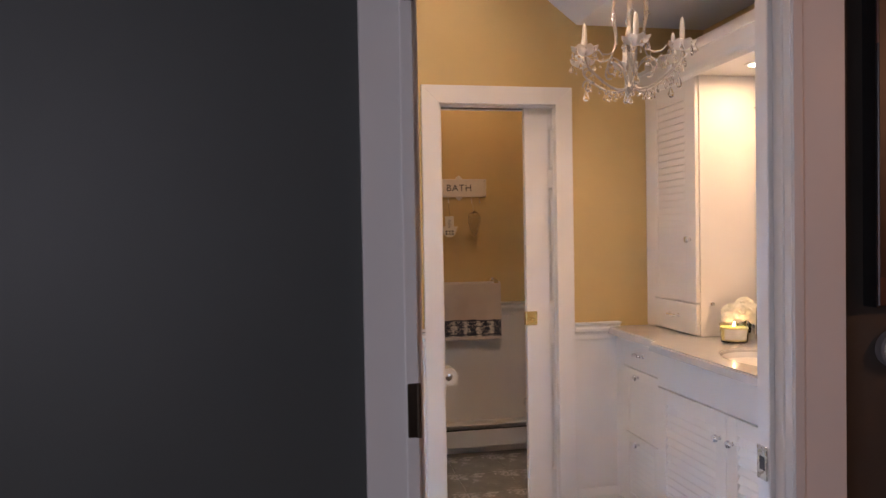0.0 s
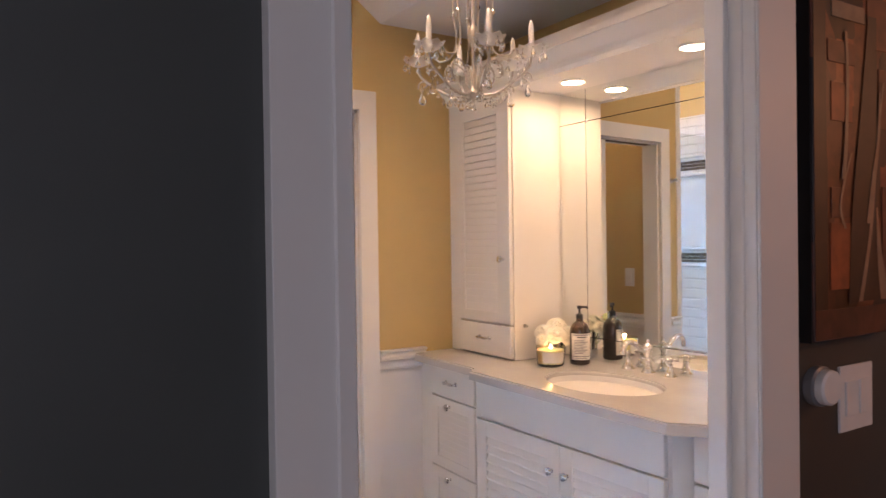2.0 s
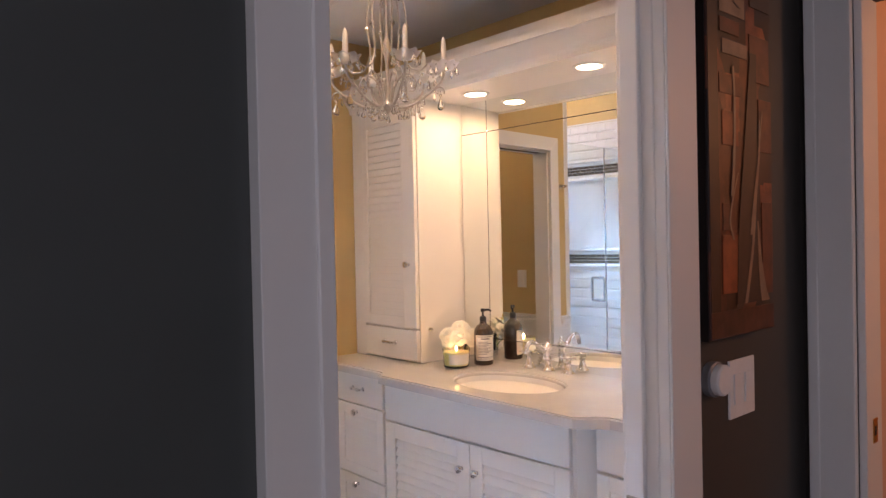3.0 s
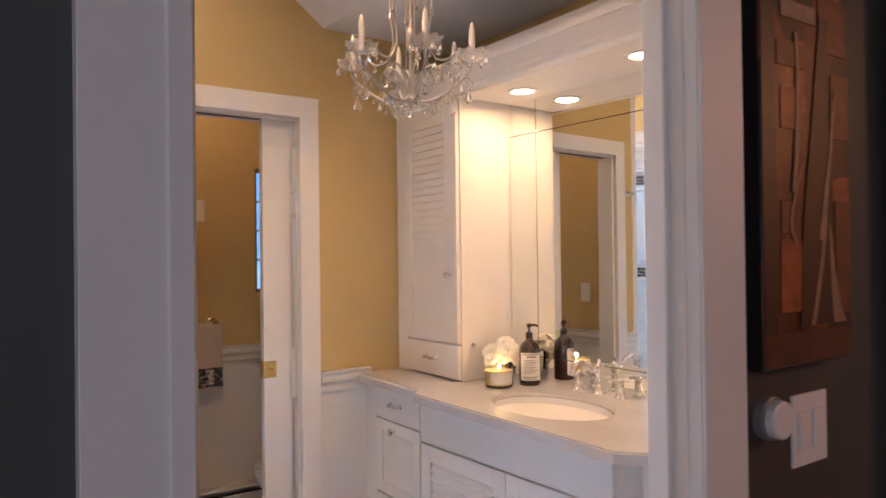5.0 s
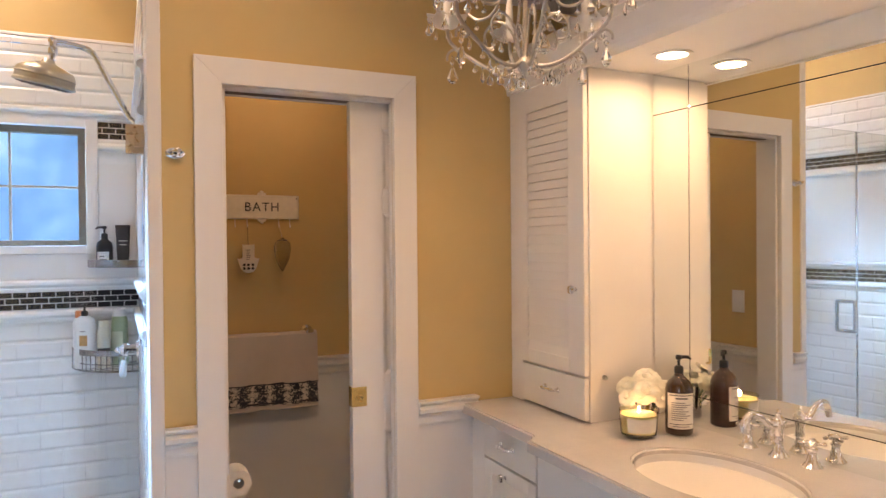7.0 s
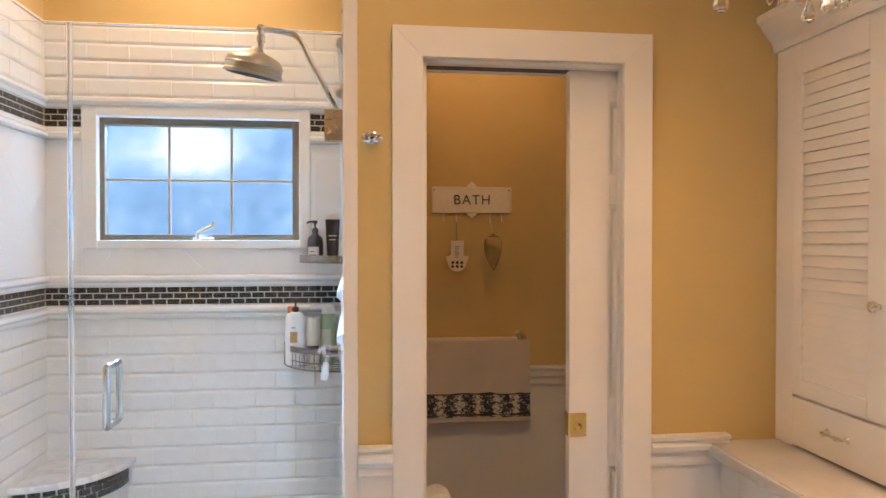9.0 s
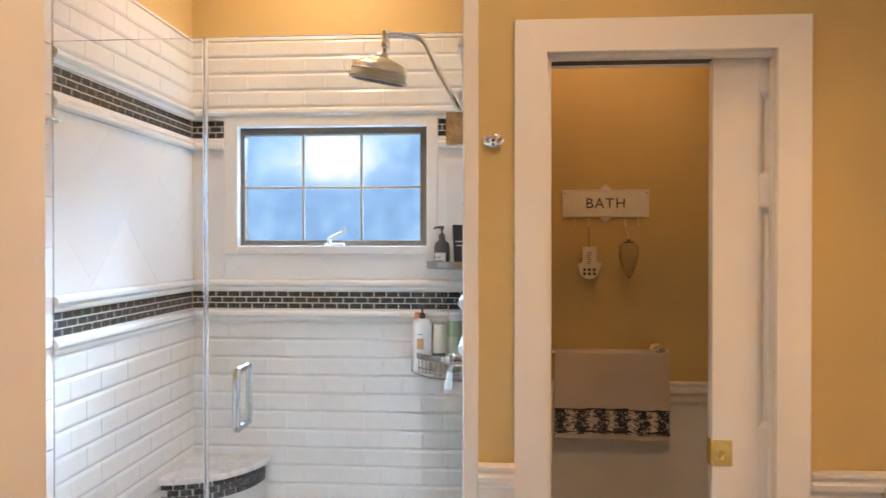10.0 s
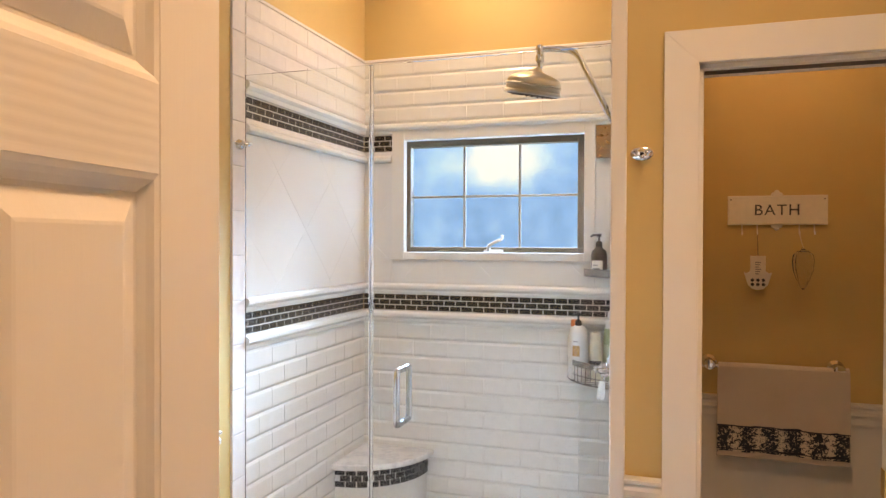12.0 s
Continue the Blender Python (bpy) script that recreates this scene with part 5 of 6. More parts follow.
part("bulb", lathe([(0.004, 0.145), (0.007, 0.137), (0.022, 0.130), (0.036, 0.115), (0.040, 0.092), (0.036, 0.055), (0.024, 0.020), (0.010, -0.010), (0, -0.020)], (1.125, YT - 0.045, 1.415), 10), glass("cut_glass", (0.96, 0.95, 0.93), 0.22, 1.3), go)
part("string", tube([(1.125, YT - 0.045, 1.558), (1.118, YT - 0.034, 1.590), (1.116, YT - 0.020, 1.611)], 0.0010, 6), CREAM, go)

# ---- on the vanity ----
AMBER = plain("amber_glass", (0.030, 0.010, 0.005), 0.06, 0.2, 20, coat=0.6)
lines = [(0.1, 0.9, 0.93, 0.955, INK), (0.1, 0.9, 0.12, 0.14, INK), (0.3, 0.7, 0.84, 0.88, INK)] + [(0.16, 0.55 + 0.3 * ((i * 7) % 5) / 5, 0.24 + i * 0.06, 0.27 + i * 0.06, GREYINK) for i in range(9)] + [(0.2, 0.75, 0.05, 0.08, GREYINK)]
bottle("soap_bottle", (1.942, 2.522, CT), [(0.036, 0), (0.040, 0.003), (0.041, 0.010), (0.041, 0.135), (0.038, 0.150), (0.028, 0.165), (0.015, 0.175), (0.013, 0.185)], AMBER, "amber glass soap bottle with a black pump and white label", "bottle", cap_mat=BLACK, pump=(0.9, -0.5), seg=32, band=(0.0416, 0.022, 0.128, 175, 300, PAPER, lines))
bottle("lotion_dispenser", (1.941, 1.801, CT), [(0.026, 0), (0.028, 0.003), (0.028, 0.085), (0.026, 0.09)], PORCELAIN, "small white jar with a metal lid on the worktop", "jar", [(0.029, 0), (0.029, 0.010), (0.020, 0.016), (0.006, 0.018), (0.007, 0.026), (0, 0.028)], CHROME)
cd = thing("candle", (1.818, 2.560, CT), "lit pillar of pale wax in a yellow-green glass tumbler", "candle")
VOTIVE = glass("yellow_green_glass", (0.97, 0.95, 0.74), 0.08, 1.4)
vo = part("tumbler", lathe([(0, 0), (0.044, 0), (0.052, 0.006), (0.058, 0.078), (0.0555, 0.078), (0.049, 0.010), (0, 0.008)], (1.818, 2.560, CT + 0.0005), 36), VOTIVE, cd, "yellow-green glass tumbler", True)
m_, nt_, p_ = nodes_of("pale_wax")
p_.inputs["Base Color"].default_value, p_.inputs["Roughness"].default_value, p_.inputs["Subsurface Weight"].default_value = (0.86, 0.78, 0.52, 1), 0.4, 0.4
p_.inputs["Subsurface Radius"].default_value = (0.02, 0.012, 0.005)
part("wax", lathe([(0, 0.010), (0.048, 0.011), (0.0545, 0.066), (0.048, 0.064), (0.012, 0.062), (0, 0.062)], (1.818, 2.560, CT), 32), m_, cd, smooth=True)
part("wick", tube([(1.818, 2.560, CT + 0.061), (1.819, 2.560, CT + 0.068)], 0.0012, 6), BLACK, cd)
part("flame", lathe([(0, 0.066), (0.004, 0.071), (0.005, 0.076), (0.003, 0.084), (0, 0.090)], (1.819, 2.560, CT), 14), glow("flame", (1.0, 0.72, 0.32), 14), cd, "small bright flame", True)
bm = bmesh.new()
ring = [[bm.verts.new((1.818 + r * math.cos(radians(a)), 2.560 + r * math.sin(radians(a)), CT + z)) for a in range(195, 296, 10)] for r, z in ((0.0545, 0.018), (0.0580, 0.060))]
for i in range(len(ring[0]) - 1):
    bm.faces.new([ring[0][i], ring[0][i + 1], ring[1][i + 1], ring[1][i]])
part("label", bm, PAPER, cd, "white paper label", True)
lamp("candle_light", "POINT", pose(1.819, 2.560, CT + 0.084), 0.6, (1.0, 0.55, 0.2), 0.006)

vs = thing("flower_vase", (1.940, 2.652, CT), "polished silver cup of white roses", "vase")
part("cup", lathe([(0, 0), (0.030, 0), (0.031, 0.004), (0.034, 0.06), (0.040, 0.105), (0.038, 0.105), (0.031, 0.06), (0.028, 0.008), (0, 0.006)], (1.940, 2.652, CT + 0.0005), 32), CHROME, vs, "polished silver cup", True)
PETAL = plain("white_petal", (0.78, 0.75, 0.63), 0.8, 0.06, 60)
LEAFM = plain("rose_leaf", (0.07, 0.12, 0.04), 0.5, 0.25, 60)


def rose(at, r, facing, seed):
    """A full blown rose: a creased heart and rings of petals that open outwards."""
    rnd = random.Random(seed)
    bm = lathe([(0, 0.62 * r), (0.12 * r, 0.60 * r), (0.16 * r, 0.54 * r), (0.22 * r, 0.58 * r), (0.30 * r, 0.50 * r), (0.40 * r, 0.30 * r), (0.36 * r, 0.0), (0, -0.12 * r)], (0, 0, 0), 14)
    for count, lean, size, ground in ((5, 12, 0.62, 0.10), (6, 32, 0.78, 0.06), (7, 54, 0.90, 0.02), (8, 76, 0.96, -0.04)):
        for i in range(count):
            a = 2 * math.pi * (i + 0.5 * (count % 2)) / count + rnd.uniform(-0.2, 0.2)
            tip = radians(lean + rnd.uniform(-7, 7))
            wide = r * size * (0.62 + rnd.uniform(-0.05, 0.05))
            grid = []
            for v in range(6):
                f = v / 5
                row = []
                for u in range(5):
                    q = (u - 2) / 2
                    half = wide * math.sin(math.pi * (0.22 + 0.60 * f))
                    bend = tip + 0.5 * f * f + 0.10 * math.sin(3 * q + seed) * f
                    out = 0.16 * r + r * size * f * math.sin(bend) - 0.20 * half * q * q * (1 - 0.5 * f)
                    up = ground * r + r * size * f * math.cos(bend) * 0.85 + 0.05 * r * rnd.uniform(-1, 1) * f
                    side = half * q
                    row.append(bm.verts.new((out * math.cos(a) - side * math.sin(a), out * math.sin(a) + side * math.cos(a), up)))
                grid.append(row)
            for v in range(5):
                for u in range(4):
                    bm.faces.new([grid[v][u], grid[v][u + 1], grid[v + 1][u + 1], grid[v + 1][u]])
    bmesh.ops.transform(bm, matrix=Matrix.Translation(at) @ toward(facing).to_4x4(), verts=bm.verts)
    return bm


fx, fy, fz = 1.922, 2.642, CT + 0.118
for k, (dx, dy, dz, r) in enumerate(((-0.036, -0.040, 0.000, 0.040), (0.026, -0.064, 0.000, 0.034), (-0.056, 0.024, 0.004, 0.036), (-0.008, -0.008, 0.030, 0.039), (0.034, 0.012, 0.016, 0.033), (-0.090, -0.014, -0.020, 0.027), (0.002, -0.074, -0.024, 0.026))):
    part("rose", rose((fx + dx, fy + dy, fz + dz), r, (dx * 8 - 0.30, dy * 8 - 0.30, 0.75), 20 + k), PETAL, vs, "cream white rose", True)
    part("stem", tube([(1.940 + dx * 0.2, 2.652 + dy * 0.2, CT + 0.03), (fx + dx * 0.8, fy + dy * 0.8, fz + dz)], 0.0022, 6), LEAFM, vs)
for k in range(5):
    a = k * 1.3 + 2.2
    p0 = Vector((fx + 0.03 * math.cos(a), fy + 0.03 * math.sin(a), fz - 0.002))
    p1 = p0 + Vector((0.036 * math.cos(a), 0.036 * math.sin(a), -0.012)) * (1 if math.cos(a) < 0.3 else 0.5)
    bm = bmesh.new()
    s = Vector((-math.sin(a), math.cos(a), 0)) * 0.011
    mid = (p0 + p1) / 2
    v = [bm.verts.new(q) for q in (p0, mid - s, p1, mid + s, mid + Vector((0, 0, 0.003)))]
    for f in ((0, 1, 4), (1, 2, 4), (2, 3, 4), (3, 0, 4)):
        bm.faces.new([v[i] for i in f])
    bmesh.ops.solidify(bm, geom=bm.faces[:], thickness=0.0006)
    part("leaf", bm, LEAFM, vs)

# widespread faucet
fa = thing("faucet", (2.006, 2.222, CT), "polished chrome widespread faucet with cross handles", "faucet")
FX, FY = 2.006, 2.222
bellf = [(0.025, 0), (0.026, 0.004), (0.022, 0.009), (0.015, 0.018), (0.0105, 0.034), (0.010, 0.042), (0.013, 0.045), (0.013, 0.049), (0.009, 0.052)]
part("spout_column", lathe(bellf[:-1] + [(0.0115, 0.055), (0.0125, 0.075), (0.016, 0.082), (0.0185, 0.092), (0.016, 0.104), (0.009, 0.110), (0.005, 0.116), (0.0065, 0.122), (0.004, 0.128), (0, 0.130)], (FX, FY, CT), 28), CHROME, fa, smooth=True)
part("spout", tube(smooth_line([(FX, FY, CT + 0.088), (FX - 0.035, FY, CT + 0.092), (FX - 0.070, FY, CT + 0.118), (FX - 0.105, FY, CT + 0.126), (FX - 0.128, FY, CT + 0.108), (FX - 0.132, FY, CT + 0.082)], 6), 0.0095, 16), CHROME, fa, smooth=True)
for s in (-1, 1):
    y = FY + s * 0.100
    h = part("handle", lathe(bellf + [(0.008, 0.056), (0.014, 0.060), (0.014, 0.068), (0.009, 0.072), (0.004, 0.075), (0, 0.076)], (FX, y, CT), 28), CHROME, fa, smooth=True)
    for k in range(4):
        a = radians(30 + 90 * k)
        d = Vector((math.cos(a), math.sin(a), 0))
        c = Vector((FX, y, CT + 0.064))
        part("cross_arm", tube([c + d * 0.010, c + d * 0.022, c + d * 0.028, c + d * 0.033], [0.0045, 0.0038, 0.0062, 0.003], 10), CHROME, h, smooth=True)
ok = thing("side_hook", (1.825, 2.7335, 1.085), "tiny chrome hook on the cabinet side", "hook")
part("knob", lathe([(0.008, 0), (0.008, 0.002), (0.004, 0.004), (0.004, 0.010), (0.007, 0.014), (0, 0.017)], (1.825, 2.7345, 1.085), 16, toward((0, -1, 0))), CHROME, ok, smooth=True)

# ---- chandelier ----
CRYSTAL = glass("cut_crystal", (0.98, 0.97, 0.95), 0.12, 1.5)
SILVER = plain("antique_silver_paint", (0.50, 0.455, 0.39), 0.42, 0.14, 90, metallic=0.45)
FROST = glass("frosted_glass_dish", (0.97, 0.97, 1.0), 0.30, 1.35)
CANDLEW = plain("ivory_candle_sleeve", (0.80, 0.77, 0.70), 0.5, 0.04, 40)
ch = thing("chandelier", (1.152, 2.13, 1.86), "six-arm crystal chandelier with unlit candle lamps", "chandelier")
CX, CY = 1.162, 2.132


def drop(r, h, n=8):
    return [(0, 0), (r * 0.28, -h * 0.08), (r * 0.45, -h * 0.25), (r * 0.95, -h * 0.62), (r, -h * 0.72), (r * 0.6, -h * 0.92), (0, -h)]


protos = {}


def crystal(at, kind):
    """Hangs one of a few cut drops, which share their mesh."""
    r, h, seg = {"big": (0.0115, 0.038, 6), "mid": (0.0085, 0.024, 6), "rod": (0.0045, 0.026, 4), "bead": (0.006, 0.012, 6)}[kind]
    local = Vector(at) - BASE[ch]
    if kind not in protos:
        bm = lathe(drop(r, h), (0, 0, -0.008), seg)
        lathe([(0, 0.0), (0.0028, -0.003), (0, -0.006)], (0, 0, -0.001), 5, None, bm)
        me = bpy.data.meshes.new("crystal")
        bm.to_mesh(me)
        bm.free()
        me.materials.append(CRYSTAL)
        protos[kind] = me
    ob = new("crystal", protos[kind])
    ob.parent = ch
    ob.matrix_basis = Matrix.Translation(local) @ pose(0, 0, 0, 0, 0, (local.x * 9000 + local.y * 7000) % 360)


part("stem", lathe([(0, 1.862), (0.004, 1.866), (0.007, 1.874), (0.013, 1.882), (0.016, 1.892), (0.010, 1.902), (0.006, 1.915), (0.0055, 2.02), (0.010, 2.04), (0.016, 2.06), (0.012, 2.085), (0.006, 2.10), (0.0055, 2.24), (0.014, 2.26), (0.020, 2.28), (0.012, 2.31), (0.005, 2.33), (0.004, 2.40)], (CX, CY, 0), 20), SILVER, ch, smooth=True)
crystal((CX, CY, 1.868), "mid")
zc = 2.42
links = bmesh.new()
k = 0
while zc < 2.585:
    side = Vector((1, 0, 0)) if k % 2 else Vector((0, 1, 0))
    tube([Vector((CX, CY, zc)) + side * 0.007 * math.cos(a) + Vector((0, 0, 0.014 * math.sin(a))) for a in [2 * math.pi * q / 10 for q in range(10)]], 0.0018, 6, True, links)
    zc += 0.022
    k += 1
part("chain", links, SILVER, ch)
part("canopy", lathe([(0.004, -0.03), (0.012, -0.022), (0.045, -0.008), (0.055, 0), (0.055, 0.016), (0, 0.018)], (CX, CY, 2.606), 28, toward((0.60, 0, 0.80))), SILVER, ch, smooth=True)
R = 0.176
for i in range(6):
    a = radians(-110 + 60 * i)
    d = Vector((math.cos(a), math.sin(a), 0))
    side = Vector((-d.y, d.x, 0))
    c = Vector((CX, CY, 0))
    P = lambda r, z: c + d * r + Vector((0, 0, z))
    part("arm", tube(smooth_line([P(0.006, 1.905), P(0.030, 1.884), P(0.075, 1.888), P(0.125, 1.918), P(R - 0.008, 1.955), P(R, 1.985)], 6), 0.0042, 8), SILVER, ch, smooth=True)
    curl = [P(R - 0.018 + (0.020 - 0.0016 * k) * math.cos(0.5 * k - 0.4), 1.925 + (0.020 - 0.0016 * k) * math.sin(0.5 * k - 0.4)) for k in range(11)]
    part("scroll", tube(curl, 0.0028, 6), SILVER, ch, smooth=True)
    part("upper_scroll", tube(smooth_line([P(0.010, 2.27), P(0.045, 2.235), P(0.062, 2.15), P(0.052, 2.06), P(0.070, 2.005), P(0.105, 1.995), P(0.125, 2.010)], 5), 0.0030, 6), SILVER, ch, smooth=True)
    part("inner_scroll", tube(smooth_line([P(0.012, 1.90), P(0.030, 1.96), P(0.062, 1.985), P(0.088, 1.965), P(0.085, 1.935), P(0.068, 1.932)], 5), 0.0028, 6), SILVER, ch, smooth=True)
    q = P(R, 0)
    dish = lathe([(0.006, 1.986), (0.018, 1.988), (0.036, 1.998), (0.044, 2.010), (0.042, 2.011), (0.034, 2.001), (0.016, 1.992), (0.006, 1.991)], (q.x, q.y, 0), 32)
    for v in dish.verts:
        w = Vector((v.co.x - q.x, v.co.y - q.y, 0))
        if w.length > 0.03:
            s = 1 + 0.09 * math.cos(8 * math.atan2(w.y, w.x))
            v.co.x, v.co.y = q.x + w.x * s, q.y + w.y * s
            v.co.z += 0.003 * math.cos(8 * math.atan2(w.y, w.x))
    part("bobeche", dish, FROST, ch, "scalloped frosted glass dish", True)
    part("candle", lathe([(0.0105, 1.992), (0.0105, 2.000), (0.0085, 2.002), (0.0085, 2.055), (0.0075, 2.062), (0.0080, 2.066), (0.0050, 2.082), (0.0015, 2.090), (0, 2.091)], (q.x, q.y, 0), 16), CANDLEW, ch, "ivory candle sleeve with a flame-tip bulb", True)
    for k in range(8):
        b = a + radians(45 * k + 18)
        crystal((q.x + 0.040 * math.cos(b), q.y + 0.040 * math.sin(b), 2.004), "rod" if k % 2 else "mid")
    crystal(P(R - 0.012, 1.912), "big")
    crystal(P(R - 0.012, 1.928), "bead")
    crystal(P(0.145, 1.930), "rod")
    crystal(P(0.095, 1.895), "rod")
    crystal(P(0.055, 1.884), "mid")
    crystal(P(0.088, 1.962), "bead")
    crystal(P(0.052, 2.062), "rod")
    crystal(P(0.078, 1.886), "mid")
    crystal(P(0.112, 1.905), "bead")
    crystal(P(0.034, 1.884), "bead")
    crystal(P(0.062, 2.150), "mid")
    crystal(P(0.108, 1.994), "bead")
    crystal(P(0.070, 2.000), "mid")
    if i % 2:
        crystal(P(0.045, 2.236), "mid")

# ---- hall ----
def rust():
    """Abstract canvas print: rust and umber blocks, dark edges."""
    m, nt, p = nodes_of("rust_canvas_print")
    tc = nt.nodes.new("ShaderNodeTexCoord")
    mp = nt.nodes.new("ShaderNodeMapping")
    mp.inputs["Scale"].default_value = (9, 1, 6)
    nt.links.new(tc.outputs["Object"], mp.inputs[0])
    vo = nt.nodes.new("ShaderNodeTexVoronoi")
    vo.distance = "CHEBYCHEV"
    vo.inputs["Scale"].default_value = 1.3
    nt.links.new(mp.outputs[0], vo.inputs["Vector"])
    sep = nt.nodes.new("ShaderNodeSeparateColor")
    nt.links.new(vo.outputs["Color"], sep.inputs[0])
    base = ramp(nt, sep.outputs[0], [(0.15, (0.018, 0.009, 0.008)), (0.4, (0.075, 0.022, 0.012)), (0.65, (0.20, 0.055, 0.022)), (0.9, (0.34, 0.10, 0.04))]).outputs[0]
    n = noise_node(nt, 16, 5, 0.65)
    stain = ramp(nt, n.outputs[0], [(0.35, (0.35, 0.3, 0.3)), (0.6, (1, 1, 1))]).outputs[0]
    nt.links.new(mixed(nt, base, stain, 1.0, "MULTIPLY"), p.inputs["Base Color"])
    p.inputs["Roughness"].default_value = 0.35
    return m


pc = thing("wall_picture", (1.307, 1.13, 1.26), "tall rust and umber abstract canvas on the hall wall", "picture")
part("canvas", box(1.1640, 1.0975, 1.260, 1.4525, 1.1330, 2.19, 0.002), rust(), pc)
part("edge", box(1.1610, 1.1015, 1.258, 1.1637, 1.1332, 2.192), BLACK, pc, "dark wrapped canvas edge")
PALE = plain("pale_brushstroke", (0.25, 0.165, 0.11), 0.5, 0.25, 25)
ORANGED = plain("orange_rust_patch", (0.24, 0.058, 0.018), 0.45, 0.5, 22)
RUSTY = plain("rust_patch", (0.11, 0.030, 0.013), 0.45, 0.4, 30)
UMBER = plain("umber_brushstroke", (0.030, 0.014, 0.010), 0.45, 0.3, 25)
part("border", box(1.166, 1.0964, 1.262, 1.4505, 1.0974, 1.315), plain("umber_band", (0.07, 0.022, 0.013), 0.5, 0.5, 20), pc)
part("border", box(1.166, 1.0964, 1.3155, 1.205, 1.0974, 2.188), UMBER, pc)


def stroke(points, widths, mat, y):
    """A painted ribbon that tapers from the first width to the last."""
    bm = bmesh.new()
    pts = smooth_line([(x, y, z) for x, z in points], 5)
    n = len(pts)
    a, b = [], []
    for i, p in enumerate(pts):
        w = widths[0] + (widths[1] - widths[0]) * i / (n - 1)
        a.append([bm.verts.new((p.x - w, p.y + d, p.z)) for d in (0.0006, 0.0)])
        b.append([bm.verts.new((p.x + w, p.y + d, p.z)) for d in (0.0006, 0.0)])
    for i in range(n - 1):
        bm.faces.new([a[i][1], a[i + 1][1], b[i + 1][1], b[i][1]])
        bm.faces.new([a[i][0], a[i + 1][0], a[i + 1][1], a[i][1]])
        bm.faces.new([b[i][1], b[i + 1][1], b[i + 1][0], b[i][0]])
    part("brushstroke", bm, mat, pc)


for x0, z0, x1, z1, mat in ((1.215, 1.350, 1.280, 1.470, ORANGED), (1.218, 1.480, 1.270, 1.535, RUSTY), (1.220, 1.655, 1.290, 1.725, ORANGED), (1.210, 1.760, 1.300, 1.800, RUSTY), (1.225, 1.842, 1.335, 1.872, PALE), (1.215, 1.885, 1.30, 1.915, RUSTY),
                            (1.215, 1.925, 1.325, 2.060, PALE), (1.385, 1.650, 1.448, 1.765, RUSTY), (1.395, 1.340, 1.445, 1.540, RUSTY), (1.345, 1.800, 1.440, 1.900, RUSTY), (1.350, 1.960, 1.445, 2.120, UMBER), (1.22, 2.08, 1.33, 2.15, ORANGED)):
    part("block", box(x0, 1.0955, z0, x1, 1.0974, z1, 0.0004), mat, pc)
stroke([(1.362, 1.86), (1.345, 1.66), (1.330, 1.48), (1.335, 1.325)], (0.014, 0.062), UMBER, 1.0948)
stroke([(1.400, 1.74), (1.372, 1.60), (1.348, 1.45), (1.312, 1.325)], (0.002, 0.007), PALE, 1.0941)
stroke([(1.385, 1.72), (1.380, 1.64), (1.360, 1.55), (1.345, 1.47)], (0.002, 0.011), PALE, 1.0936)
stroke([(1.372, 1.50), (1.380, 1.42), (1.392, 1.36), (1.405, 1.325)], (0.002, 0.020), PALE, 1.0941)
stroke([(1.268, 1.82), (1.272, 1.74), (1.266, 1.62), (1.255, 1.55)], (0.004, 0.006), PALE, 1.0941)
stroke([(1.285, 1.60), (1.262, 1.55), (1.246, 1.50), (1.262, 1.46)], (0.002, 0.004), PALE, 1.0945)
stroke([(1.262, 2.05), (1.285, 2.00), (1.270, 1.96), (1.300, 1.945)], (0.004, 0.006), UMBER, 1.0945)
kd = thing("wall_dial", (1.115, 1.088, 1.19), "round white dial with a grey ring on the hall wall", "dial")
part("ring", lathe([(0.036, 0), (0.037, 0.003), (0.037, 0.016), (0.033, 0.019)], (1.118, 1.0895, 1.190), 36, toward((0, -1, 0))), plain("grey_plastic", (0.18, 0.18, 0.19), 0.35), kd, "grey ring", True)
part("cap", lathe([(0.031, 0.015), (0.032, 0.018), (0.032, 0.032), (0.028, 0.036), (0, 0.037)], (1.118, 1.0895, 1.190), 36, toward((0, -1, 0))), WHITEPLASTIC, kd, smooth=True)
s2 = thing("hall_switch", (1.245, 1.088, 1.17), "white two-gang switch plate on the hall wall", "light switch")
part("plate", box(1.190, 1.0835, 1.105, 1.302, 1.0895, 1.232, 0.002, seg=2), WHITEPLASTIC, s2)
for x in (1.222, 1.270):
    part("rocker", box(x - 0.017, 1.0795, 1.135, x + 0.017, 1.0832, 1.202, 0.001), WHITEPLASTIC, s2)
for ob, step, grow in ((kd, (0.108, 0.0455, -0.018), 1.05), (s2, (0.116, 0.0455, -0.034), 1.05)):
    ob.location += Vector(step)
    ob.scale = (grow, 1, 1)
# cased doorway of the lit room
bm = box(1.690, 1.010, 0, 1.7095, 1.112, 2.13, 0.003)
box(1.690, 0.123, 0, 1.7095, 0.225, 2.13, 0.003, into=bm)
box(1.690, 0.2255, 2.04, 1.7095, 1.0095, 2.13, 0.003, into=bm)
box(1.682, 1.090, 0, 1.6895, 1.114, 2.13, 0.002, into=bm)
setting("trim_side_door", bm, WHITE, "white painted casing round the side doorway", "trim")
bm = box(1.7105, 0.992, 0, 1.8195, 1.0098, 2.04, 0.002)
box(1.7105, 0.2252, 0, 1.8195, 0.243, 2.04, 0.002, into=bm)
setting("trim_side_jamb", bm, WHITE, "white painted side door jamb", "trim")
s3 = thing("side_strike_plate", (1.77, 0.991, 0.945), "worn brass strike plate on the side door jamb", "strike plate")
